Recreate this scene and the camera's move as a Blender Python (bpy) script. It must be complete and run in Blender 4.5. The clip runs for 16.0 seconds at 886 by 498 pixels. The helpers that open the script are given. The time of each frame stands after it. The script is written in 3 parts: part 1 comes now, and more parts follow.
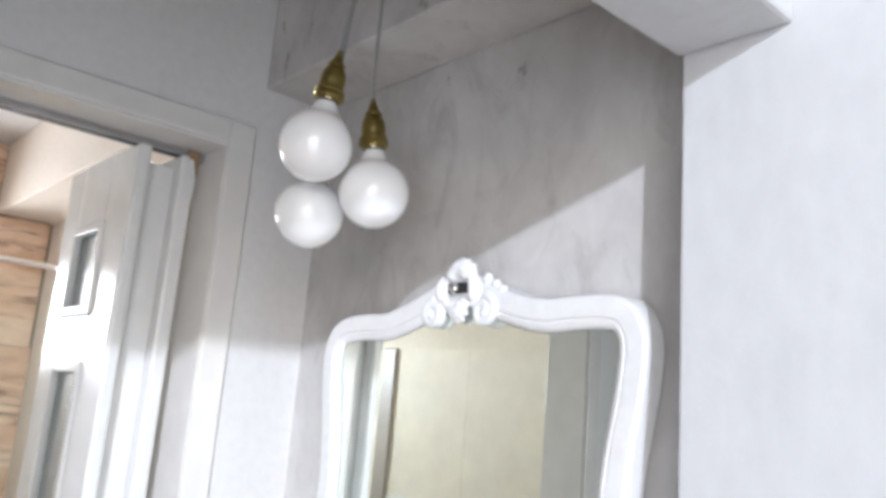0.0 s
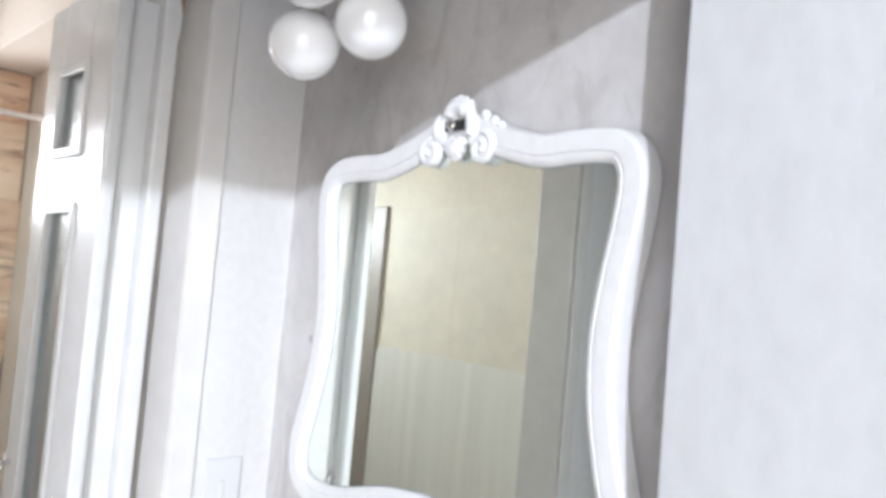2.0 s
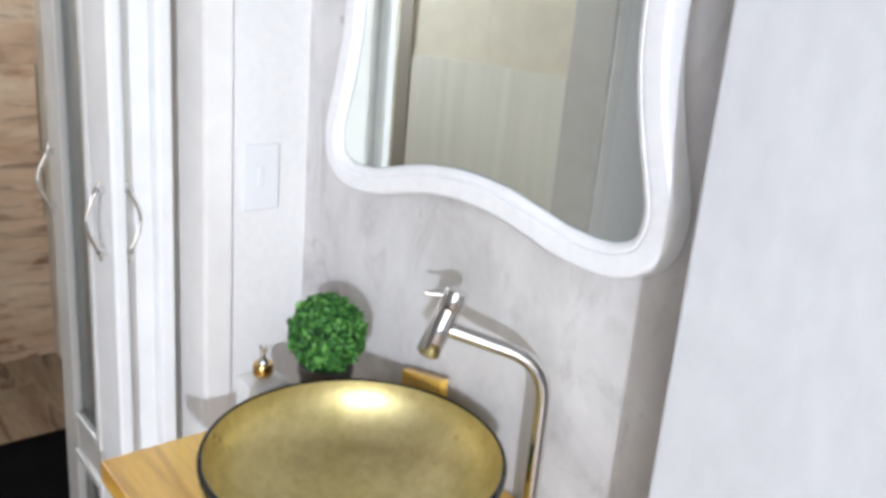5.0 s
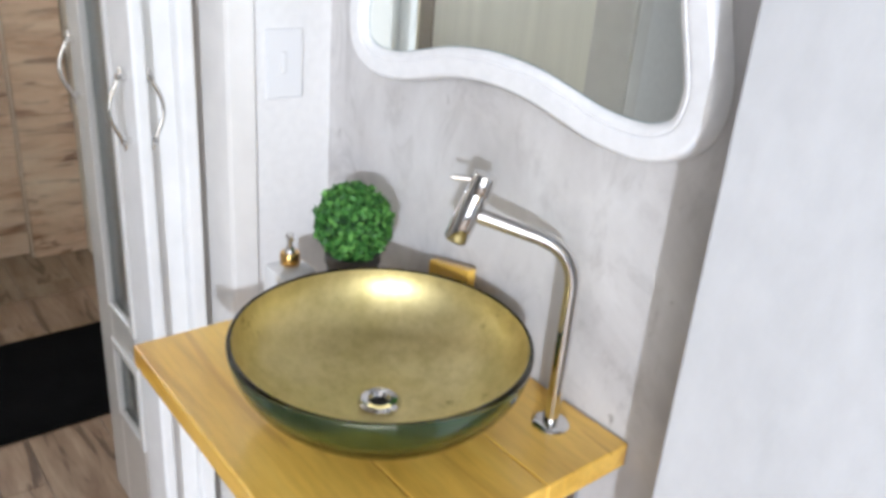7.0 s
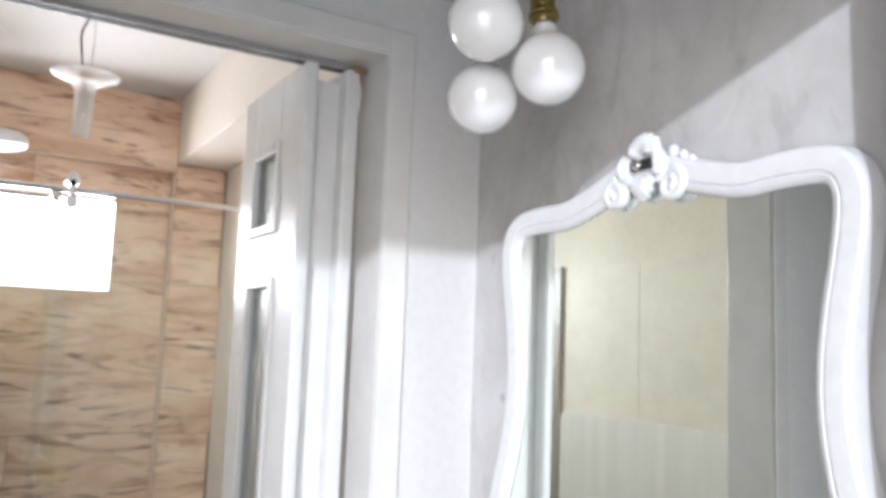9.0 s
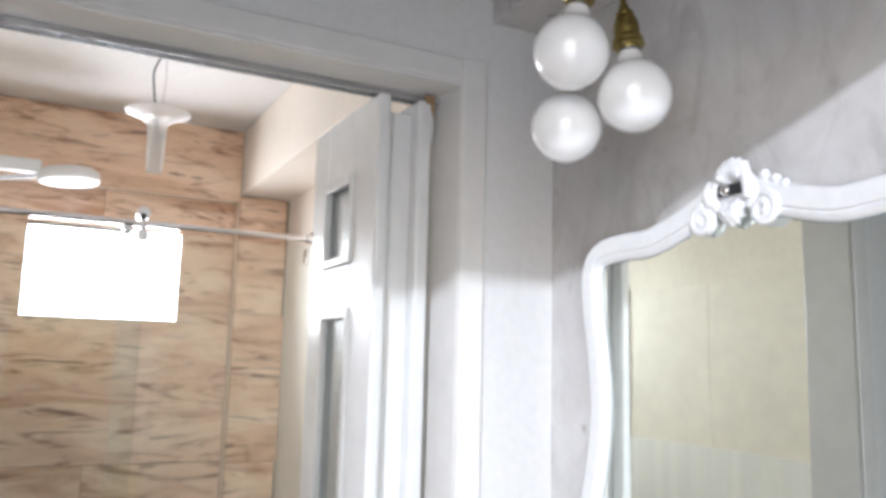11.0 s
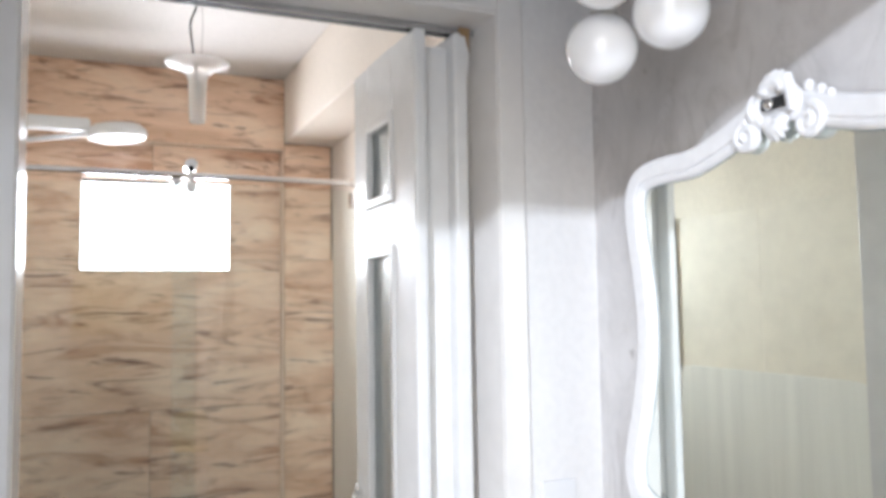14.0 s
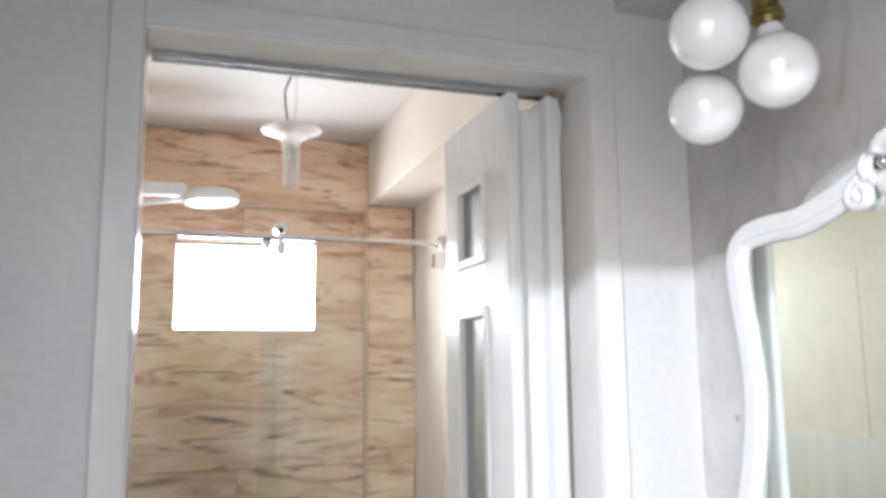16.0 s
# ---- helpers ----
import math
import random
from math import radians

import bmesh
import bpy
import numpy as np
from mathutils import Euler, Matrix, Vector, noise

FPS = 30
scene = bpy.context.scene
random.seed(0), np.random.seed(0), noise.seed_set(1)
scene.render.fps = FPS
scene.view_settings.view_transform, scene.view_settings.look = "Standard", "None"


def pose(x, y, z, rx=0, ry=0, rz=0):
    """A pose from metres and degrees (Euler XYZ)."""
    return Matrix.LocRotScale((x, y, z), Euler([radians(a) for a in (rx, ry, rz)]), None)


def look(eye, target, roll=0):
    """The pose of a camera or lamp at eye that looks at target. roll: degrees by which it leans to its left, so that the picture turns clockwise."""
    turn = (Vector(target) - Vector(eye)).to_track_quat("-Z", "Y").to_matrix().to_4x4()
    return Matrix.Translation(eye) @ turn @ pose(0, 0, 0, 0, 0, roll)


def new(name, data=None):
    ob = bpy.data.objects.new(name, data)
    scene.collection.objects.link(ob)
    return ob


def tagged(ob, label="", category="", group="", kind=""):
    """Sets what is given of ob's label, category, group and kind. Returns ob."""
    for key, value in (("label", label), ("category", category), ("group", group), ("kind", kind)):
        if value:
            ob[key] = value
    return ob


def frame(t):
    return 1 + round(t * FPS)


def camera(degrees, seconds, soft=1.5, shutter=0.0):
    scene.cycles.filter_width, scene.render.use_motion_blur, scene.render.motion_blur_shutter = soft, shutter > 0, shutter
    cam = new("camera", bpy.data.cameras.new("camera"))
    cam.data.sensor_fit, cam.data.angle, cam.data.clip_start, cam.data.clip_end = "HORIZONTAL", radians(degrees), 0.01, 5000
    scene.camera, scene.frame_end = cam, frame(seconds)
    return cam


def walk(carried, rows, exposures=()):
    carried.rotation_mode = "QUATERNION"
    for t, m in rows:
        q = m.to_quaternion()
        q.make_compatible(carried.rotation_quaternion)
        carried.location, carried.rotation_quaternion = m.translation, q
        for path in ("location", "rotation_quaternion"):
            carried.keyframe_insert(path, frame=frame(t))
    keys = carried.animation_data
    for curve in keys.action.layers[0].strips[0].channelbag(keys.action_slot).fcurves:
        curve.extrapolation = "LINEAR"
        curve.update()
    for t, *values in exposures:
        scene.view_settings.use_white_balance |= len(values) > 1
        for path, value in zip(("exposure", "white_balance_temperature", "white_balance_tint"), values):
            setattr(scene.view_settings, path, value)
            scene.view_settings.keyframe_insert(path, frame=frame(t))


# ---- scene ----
cam = camera(58.03, 16.0, 3.7, 0.4)
PATH = [
    (0, (1.3924, -0.8561, 1.6835), (-0.0863, 0.4299, 2.0829), 4.71),
    (0.5, (1.3904, -0.8546, 1.6748), (-0.0980, 0.4348, 2.0244), 4.68),
    (1, (1.3839, -0.8545, 1.6639), (-0.0974, 0.4634, 1.9264), 4.88),
    (1.5, (1.3827, -0.8539, 1.6505), (-0.0924, 0.4848, 1.8291), 4.79),
    (2, (1.3806, -0.8576, 1.6325), (-0.0887, 0.4966, 1.7170), 5.13),
    (2.5, (1.3785, -0.8531, 1.6176), (-0.0890, 0.5057, 1.6156), 4.69),
    (3, (1.3748, -0.8497, 1.6098), (-0.0991, 0.4990, 1.5183), 4.65),
    (3.5, (1.3723, -0.8462, 1.6065), (-0.0990, 0.4956, 1.4198), 4.92),
    (4, (1.3651, -0.8358, 1.5935), (-0.1016, 0.4878, 1.2826), 5.11),
    (4.5, (1.3598, -0.8297, 1.5645), (-0.0887, 0.4740, 1.1152), 5.46),
    (5, (1.3501, -0.8234, 1.5447), (-0.0773, 0.4507, 0.9621), 5.04),
    (5.2, (1.3501, -0.8215, 1.5384), (-0.0689, 0.4416, 0.9128), 5.23),
    (6.25, (1.3440, -0.8171, 1.5135), (-0.0225, 0.3624, 0.6524), 4.90),
    (7.3, (1.3380, -0.8128, 1.5125), (-0.0915, 0.3812, 0.7840), 4.77),
    (7.5, (1.3367, -0.8210, 1.5246), (-0.1211, 0.3912, 0.8878), 4.45),
    (8, (1.3481, -0.8413, 1.5622), (-0.2126, 0.3705, 1.2531), 2.98),
    (8.5, (1.3445, -0.8538, 1.5864), (-0.3062, 0.2729, 1.6628), 0.95),
    (8.8, (1.3427, -0.8623, 1.5962), (-0.3508, 0.1824, 1.7976), 1.60),
    (9, (1.3416, -0.8681, 1.6027), (-0.3704, 0.1395, 1.8353), 2.12),
    (9.2, (1.3386, -0.8727, 1.6038), (-0.3942, 0.0917, 1.8631), 2.00),
    (11.3, (1.3074, -0.9217, 1.6149), (-0.4710, -0.0559, 1.9114), 1.23),
    (11.5, (1.3048, -0.9296, 1.6142), (-0.4964, -0.1210, 1.9335), 0.95),
    (12, (1.2976, -0.9475, 1.6116), (-0.5531, -0.2592, 1.9291), 0.73),
    (12.5, (1.3056, -0.9283, 1.6040), (-0.5231, -0.1774, 1.9075), 0.40),
    (13, (1.3175, -0.9013, 1.5979), (-0.4846, -0.0639, 1.8241), -0.08),
    (13.5, (1.3172, -0.8922, 1.5901), (-0.4998, -0.0596, 1.6619), -0.43),
    (14, (1.3218, -0.9059, 1.5964), (-0.5071, -0.1090, 1.7385), -0.87),
    (14.5, (1.3256, -0.9175, 1.6026), (-0.5086, -0.1794, 1.9042), -0.59),
    (15, (1.3168, -0.9352, 1.6011), (-0.5477, -0.2901, 1.9291), -0.55),
    (15.5, (1.3135, -0.9498, 1.6014), (-0.5737, -0.3565, 1.8954), -0.40),
    (16, (1.3110, -0.9497, 1.6006), (-0.5660, -0.3231, 1.8909), -0.58),
]
EXPOSURE = ((0.0, -0.36), (2.5, -0.38), (5.0, -0.43), (7.5, -0.43), (9.0, -0.39), (12.0, -0.36), (16.0, -0.36))
walk(cam, [(t, look(eye, target, roll)) for t, eye, target, roll in PATH], [(t, stops, 5650, 11) for t, stops in EXPOSURE])

# ---- light ----
world = bpy.data.worlds.new("sky")
scene.world = world
world.use_nodes = True
sky = world.node_tree.nodes.new("ShaderNodeTexSky")
sky.sky_type = "NISHITA"
sky.sun_disc = False
sky.sun_elevation = radians(14)
sky.sun_rotation = radians(133)
world.node_tree.links.new(sky.outputs[0], world.node_tree.nodes["Background"].inputs[0])
world.node_tree.nodes["Background"].inputs[1].default_value = 0.09

SUN_WAY = Vector((-0.137, 0.12, -0.0425))
sun = new("sun", bpy.data.lights.new("sun", "SUN"))
sun.data.energy = 2.85
sun.data.angle = radians(1.5)
sun.data.color = (0.985, 0.99, 1.0)
sun.matrix_world = look((6, -6, 4), Vector((6, -6, 4)) + SUN_WAY)


def sky_panel(name, m, w, h, watts, color=(1.0, 0.965, 0.915), spread=180):
    """The sky's light in an opening to the outside."""
    data = bpy.data.lights.new(name, "AREA")
    data.shape, data.size, data.size_y, data.energy, data.color = "RECTANGLE", w, h, watts, color
    ob = new(name, data)
    ob.matrix_world = m
    data.spread = radians(spread)
    return ob


sky_panel("terrace_daylight", look((2.56, -2.2, 1.45), (0.5, -1.7, 1.45)), 1.9, 2.3, 68)
sky_panel("window_daylight", look((-2.088, -0.679, 1.9375), (-1.0, -0.679, 1.9375)), 0.562, 0.362, 16, (1.0, 0.97, 0.93), 140)

# ---- materials ----


def nodes_of(name):
    m = bpy.data.materials.new(name)
    m.use_nodes = True
    return m, m.node_tree, m.node_tree.nodes["Principled BSDF"]


def noise_node(t, scale, detail=4.0, stretch=(1, 1, 1), rough=0.55, spin=False):
    co = t.nodes.new("ShaderNodeTexCoord")
    mp = t.nodes.new("ShaderNodeMapping")
    mp.inputs["Scale"].default_value = stretch
    t.links.new(co.outputs["Object"], mp.inputs["Vector"])
    if spin:
        info = t.nodes.new("ShaderNodeObjectInfo")
        mul = t.nodes.new("ShaderNodeMath")
        mul.operation = "MULTIPLY"
        mul.inputs[1].default_value = 37.0
        t.links.new(info.outputs["Random"], mul.inputs[0])
        t.links.new(mul.outputs[0], mp.inputs["Location"])
    n = t.nodes.new("ShaderNodeTexNoise")
    n.inputs["Scale"].default_value = scale
    n.inputs["Detail"].default_value = detail
    n.inputs["Roughness"].default_value = rough
    t.links.new(mp.outputs[0], n.inputs["Vector"])
    return n


def ramp_node(t, source, stops):
    r = t.nodes.new("ShaderNodeValToRGB")
    while len(r.color_ramp.elements) < len(stops):
        r.color_ramp.elements.new(0.5)
    for e, (p, c) in zip(r.color_ramp.elements, stops):
        e.position, e.color = p, (*c, 1)
    t.links.new(source, r.inputs[0])
    return r


def bump_node(t, bsdf, source, strength, distance=0.002):
    b = t.nodes.new("ShaderNodeBump")
    b.inputs["Strength"].default_value = strength
    b.inputs["Distance"].default_value = distance
    t.links.new(source, b.inputs["Height"])
    t.links.new(b.outputs[0], bsdf.inputs["Normal"])


def mix_node(t, a, b, how, amount):
    m = t.nodes.new("ShaderNodeMix")
    m.data_type, m.blend_type = "RGBA", how
    m.inputs[0].default_value = amount
    t.links.new(a, m.inputs[6])
    t.links.new(b, m.inputs[7])
    return m.outputs[2]


def paint(name, color, rough=0.5, spread=0.06, bump=0.12, fine=55.0, coarse=2.5, stretch=(1, 1, 1)):
    """Painted or plastered surface: broad blotches, fine grain, slight relief."""
    m, t, b = nodes_of(name)
    lo = tuple(c * (1 - spread) for c in color)
    hi = tuple(min(1, c * (1 + spread)) for c in color)
    broad = noise_node(t, coarse, 5, stretch)
    grain = noise_node(t, fine, 4, stretch)
    r1 = ramp_node(t, broad.outputs["Fac"], ((0.3, lo), (0.7, hi)))
    r2 = ramp_node(t, grain.outputs["Fac"], ((0.3, (0.94, 0.94, 0.94)), (0.65, (1, 1, 1))))
    t.links.new(mix_node(t, r1.outputs[0], r2.outputs[0], "MULTIPLY", 1.0), b.inputs["Base Color"])
    b.inputs["Roughness"].default_value = rough
    bump_node(t, b, grain.outputs["Fac"], bump)
    return m


def plain(name, color, rough=0.4, metal=0.0, coat=0.0, glow=0.0):
    m, t, b = nodes_of(name)
    b.inputs["Base Color"].default_value = (*color, 1)
    b.inputs["Roughness"].default_value = rough
    b.inputs["Metallic"].default_value = metal
    b.inputs["Coat Weight"].default_value = coat
    b.inputs["Coat Roughness"].default_value = 0.05
    if glow:
        b.inputs["Emission Color"].default_value = (*color, 1)
        b.inputs["Emission Strength"].default_value = glow
    return m


def glass(name, tint=(1, 1, 1), rough=0.0, ior=1.45):
    m, t, b = nodes_of(name)
    b.inputs["Base Color"].default_value = (*tint, 1)
    b.inputs["Roughness"].default_value = rough
    b.inputs["IOR"].default_value = ior
    b.inputs["Transmission Weight"].default_value = 1.0
    return m


def microcement():
    """Grey trowelled cement plaster with upright brush strokes and small pits."""
    m, t, b = nodes_of("grey_cement_plaster")
    broad = noise_node(t, 3.4, 8, (1, 1, 0.75), 0.62)
    broad.inputs["Distortion"].default_value = 0.7
    strokes = noise_node(t, 12, 7, (1.1, 1, 0.7), 0.68)
    strokes.inputs["Distortion"].default_value = 0.5
    pits = noise_node(t, 17, 3, (1, 1, 0.8))
    streaks = noise_node(t, 7, 5, (1.3, 1, 0.75), 0.7)
    streaks.inputs["Distortion"].default_value = 1.2
    r1 = ramp_node(t, broad.outputs["Fac"], ((0.28, (0.46, 0.443, 0.43)), (0.50, (0.595, 0.577, 0.563)), (0.72, (0.68, 0.667, 0.655))))
    r2 = ramp_node(t, strokes.outputs["Fac"], ((0.32, (0.89, 0.89, 0.89)), (0.6, (1, 1, 1))))
    r3 = ramp_node(t, pits.outputs["Fac"], ((0.275, (0.50, 0.48, 0.46)), (0.325, (1, 1, 1))))
    c = mix_node(t, r1.outputs[0], r2.outputs[0], "MULTIPLY", 1.0)
    c = mix_node(t, c, r3.outputs[0], "MULTIPLY", 0.8)
    r4 = ramp_node(t, streaks.outputs["Fac"], ((0.28, (0.70, 0.69, 0.68)), (0.47, (1, 1, 1))))
    c = mix_node(t, c, r4.outputs[0], "MULTIPLY", 0.75)
    t.links.new(c, b.inputs["Base Color"])
    b.inputs["Roughness"].default_value = 0.62
    bump_node(t, b, strokes.outputs["Fac"], 0.25)
    return m


def wood_print(name, tones, rough, coat, streak=1.0, spin=True, stretch=(1.1, 6.5, 3)):
    """Wood grain along local x: pale ground, darker wandering streaks, fine fibres."""
    m, t, b = nodes_of(name)
    bands = noise_node(t, 2.6, 5, stretch, 0.6, spin)
    bands.inputs["Distortion"].default_value = 0.5
    fibre = noise_node(t, 22, 4, (stretch[0] * 0.6, stretch[1], stretch[2]), 0.6, spin)
    veins = noise_node(t, 3.3, 2.5, (stretch[0] * 1.05, stretch[1] * 0.95, stretch[2]), 0.5, spin)
    veins.inputs["Distortion"].default_value = 0.9
    r1 = ramp_node(t, bands.outputs["Fac"], tuple(zip((0.30, 0.48, 0.62, 0.75), tones)))
    r2 = ramp_node(t, fibre.outputs["Fac"], ((0.3, (0.86, 0.85, 0.84)), (0.6, (1, 1, 1))))
    v = 1 - 0.62 * streak
    r3 = ramp_node(t, veins.outputs["Fac"], ((0.35, (v, v * 0.90, v * 0.86)), (0.415, (1, 1, 1))))
    c = mix_node(t, r1.outputs[0], r2.outputs[0], "MULTIPLY", 1.0)
    c = mix_node(t, c, r3.outputs[0], "MULTIPLY", 0.9)
    t.links.new(c, b.inputs["Base Color"])
    b.inputs["Roughness"].default_value = rough
    b.inputs["Coat Weight"].default_value = coat
    b.inputs["Coat Roughness"].default_value = 0.08
    bump_node(t, b, fibre.outputs["Fac"], 0.08)
    return m


def wood_tile():
    """Polished wood-look tile: cream and tan ground, rusty patches, dark ragged streaks along local x."""
    m, t, b = nodes_of("wood_look_tile")
    ground = noise_node(t, 1.5, 5, (1.0, 3.2, 3), 0.6, True)
    ground.inputs["Distortion"].default_value = 0.8
    rust = noise_node(t, 2.1, 4, (1.0, 4.5, 3), 0.55, True)
    rust.inputs["Distortion"].default_value = 1.4
    flame = noise_node(t, 2.5, 4, (1.25, 6.2, 3), 0.55, True)
    flame.inputs["Distortion"].default_value = 1.6
    dash = noise_node(t, 4.2, 3, (1.0, 7.0, 3), 0.55, True)
    dash.inputs["Distortion"].default_value = 0.7
    fibre = noise_node(t, 26, 4, (0.7, 7.0, 3), 0.6, True)
    r1 = ramp_node(t, ground.outputs["Fac"], ((0.30, (0.66, 0.43, 0.28)), (0.45, (0.82, 0.57, 0.39)), (0.60, (0.91, 0.69, 0.50)), (0.75, (0.93, 0.75, 0.57))))
    r2 = ramp_node(t, rust.outputs["Fac"], ((0.34, (0.72, 0.58, 0.50)), (0.47, (1, 1, 1))))
    r3 = ramp_node(t, flame.outputs["Fac"], ((0.32, (0.40, 0.33, 0.32)), (0.385, (0.74, 0.68, 0.66)), (0.47, (1, 1, 1))))
    r4 = ramp_node(t, dash.outputs["Fac"], ((0.31, (0.30, 0.24, 0.24)), (0.39, (1, 1, 1))))
    r5 = ramp_node(t, fibre.outputs["Fac"], ((0.3, (0.88, 0.87, 0.86)), (0.6, (1, 1, 1))))
    c = r1.outputs[0]
    for layer, amount in ((r2, 0.75), (r3, 0.8), (r4, 0.8), (r5, 0.9)):
        c = mix_node(t, c, layer.outputs[0], "MULTIPLY", amount)
    t.links.new(c, b.inputs["Base Color"])
    b.inputs["Roughness"].default_value = 0.22
    b.inputs["Coat Weight"].default_value = 0.4
    b.inputs["Coat Roughness"].default_value = 0.06
    bump_node(t, b, fibre.outputs["Fac"], 0.06)
    return m


def gold_leaf():
    m, t, b = nodes_of("gold_leaf_under_glass")
    broad = noise_node(t, 6, 5)
    flake = noise_node(t, 42, 5, (1, 1, 1), 0.7)
    crack = noise_node(t, 15, 6, (1, 1, 1), 0.75)
    r1 = ramp_node(t, broad.outputs["Fac"], ((0.3, (0.64, 0.54, 0.22)), (0.7, (0.82, 0.71, 0.37))))
    r2 = ramp_node(t, flake.outputs["Fac"], ((0.3, (0.78, 0.76, 0.7)), (0.6, (1, 1, 1))))
    r3 = ramp_node(t, crack.outputs["Fac"], ((0.30, (0.45, 0.4, 0.3)), (0.37, (1, 1, 1))))
    c = mix_node(t, r1.outputs[0], r2.outputs[0], "MULTIPLY", 0.9)
    c = mix_node(t, c, r3.outputs[0], "MULTIPLY", 0.8)
    t.links.new(c, b.inputs["Base Color"])
    b.inputs["Metallic"].default_value = 0.88
    b.inputs["Roughness"].default_value = 0.44
    b.inputs["Coat Weight"].default_value = 0.5
    b.inputs["Coat Roughness"].default_value = 0.06
    bump_node(t, b, flake.outputs["Fac"], 0.15, 0.001)
    return m


CEMENT = microcement()
WHITE_WALL = paint("white_rough_wall_paint", (0.61, 0.615, 0.622), 0.75, 0.035, 0.8, 38, 9.0, (1, 1, 0.55))
WHITE_PLASTER = paint("white_wall_paint", (0.735, 0.725, 0.71), 0.6, 0.02, 0.05)
CREAM_PLASTER = paint("cream_wall_paint", (0.82, 0.735, 0.64), 0.55, 0.03, 0.12)
CEILING_PAINT = paint("white_ceiling_paint", (0.70, 0.66, 0.62), 0.7, 0.03, 0.15)
GLOSS_TRIM = paint("cream_gloss_enamel", (0.75, 0.73, 0.70), 0.16, 0.03, 0.10, 18, 2.0)
GLOSS_PVC = paint("white_gloss_door_enamel", (0.78, 0.775, 0.76), 0.2, 0.02, 0.05, 20, 2.0)
FRAME_WHITE = paint("white_satin_lacquer", (0.84, 0.835, 0.835), 0.32, 0.02, 0.05, 60, 4.0)
MIRROR = plain("mirror_silvering", (0.845, 0.885, 0.85), 0.0, 1.0)
CHROME = plain("chrome", (0.75, 0.74, 0.73), 0.06, 1.0)
STEEL = plain("brushed_steel", (0.55, 0.55, 0.55), 0.25, 1.0)
TAUPE = paint("taupe_profile_enamel", (0.40, 0.36, 0.31), 0.4, 0.06, 0.05)
BRASS = paint("aged_brass", (0.31, 0.245, 0.085), 0.36, 0.25, 0.1, 90, 20)
BRASS.node_tree.nodes["Principled BSDF"].inputs["Metallic"].default_value = 1.0
OPAL = plain("opal_glass", (0.95, 0.95, 0.95), 0.06, 0.0, 1.0)
OPAL.node_tree.nodes["Principled BSDF"].inputs["Subsurface Weight"].default_value = 0.35
OPAL.node_tree.nodes["Principled BSDF"].inputs["Subsurface Radius"].default_value = (0.04, 0.04, 0.04)
CABLE = plain("grey_fabric_cable", (0.30, 0.29, 0.28), 0.8)
WHITE_PLASTIC = plain("white_plastic", (0.80, 0.80, 0.80), 0.3)
SWITCH_PLASTIC = plain("white_switch_plastic", (0.71, 0.71, 0.71), 0.25)
CLEAR = glass("clear_glass", (1, 1, 1))
DOOR_GLASS = glass("ribbed_grey_glass", (0.80, 0.84, 0.83), 0.25)
SCREEN_GLASS = glass("green_tinged_screen_glass", (0.94, 0.985, 0.965))
GREEN_GLASS = glass("thick_green_glass", (0.35, 0.5, 0.46))
FROST = glass("frosted_lamp_glass", (0.95, 0.93, 0.90), 0.3)
DARK = plain("black_wire_and_hole_shade", (0.02, 0.02, 0.02), 0.8)
TEAL_EDGE = plain("teal_glass_edge", (0.16, 0.24, 0.25), 0.3)
GOLD = gold_leaf()
COUNTER_WOOD = wood_print("varnished_yellow_wood", ((0.66, 0.37, 0.05), (0.82, 0.50, 0.085), (0.87, 0.555, 0.105), (0.89, 0.59, 0.13)), 0.28, 0.5, 0.35, False, (0.8, 5, 5))
TILE_WOOD = wood_tile()
TILE_EDGE = paint("pale_polished_tile_edge", (0.76, 0.58, 0.43), 0.25, 0.06, 0.05, 30, 5)
FLOOR_WOOD = wood_print("wood_look_floor_tile", ((0.26, 0.17, 0.11), (0.38, 0.27, 0.18), (0.46, 0.34, 0.23), (0.50, 0.38, 0.27)), 0.3, 0.2)
CREAM_TILE = paint("cream_glazed_tile", (0.85, 0.79, 0.65), 0.62, 0.04, 0.03, 12, 3)
CREAM_GROUT = paint("cream_wall_and_grout", (0.83, 0.77, 0.64), 0.9, 0.08, 0.3)
# paler streaked tone that paints reflected light on the cream tiles
REFLECTED_LIGHT = paint("pale_reflected_light", (0.87, 0.85, 0.765), 0.55, 0.06, 0.02, 9, 6, (3.0, 1, 0.12))
GROUT = paint("brown_grout", (0.36, 0.26, 0.17), 0.9, 0.08, 0.3)
def leaf_green():
    m, t, b = nodes_of("boxwood_leaf")
    geo = t.nodes.new("ShaderNodeNewGeometry")
    r = ramp_node(t, geo.outputs["Random Per Island"], ((0.0, (0.02, 0.075, 0.014)), (0.55, (0.06, 0.19, 0.035)), (1.0, (0.16, 0.37, 0.075))))
    t.links.new(r.outputs[0], b.inputs["Base Color"])
    b.inputs["Roughness"].default_value = 0.5
    b.inputs["Specular IOR Level"].default_value = 0.3
    return m


LEAF = leaf_green()
# near-black green that paints the shade in the gaps between leaves
LEAF_CORE = plain("leaf_gap_shade", (0.012, 0.04, 0.01), 0.9)
POT = paint("dark_grey_pot", (0.08, 0.075, 0.07), 0.5, 0.1, 0.2)
MAT = paint("black_rubber_mat", (0.006, 0.006, 0.006), 1.0, 0.3, 0.6, 160, 8)
MAT.node_tree.nodes["Principled BSDF"].inputs["Specular IOR Level"].default_value = 0.12
CONCRETE = paint("pale_concrete", (0.45, 0.43, 0.40), 0.9, 0.1, 0.3)
BARE_WOOD = paint("bare_brown_wood", (0.27, 0.17, 0.085), 0.7, 0.2, 0.2)

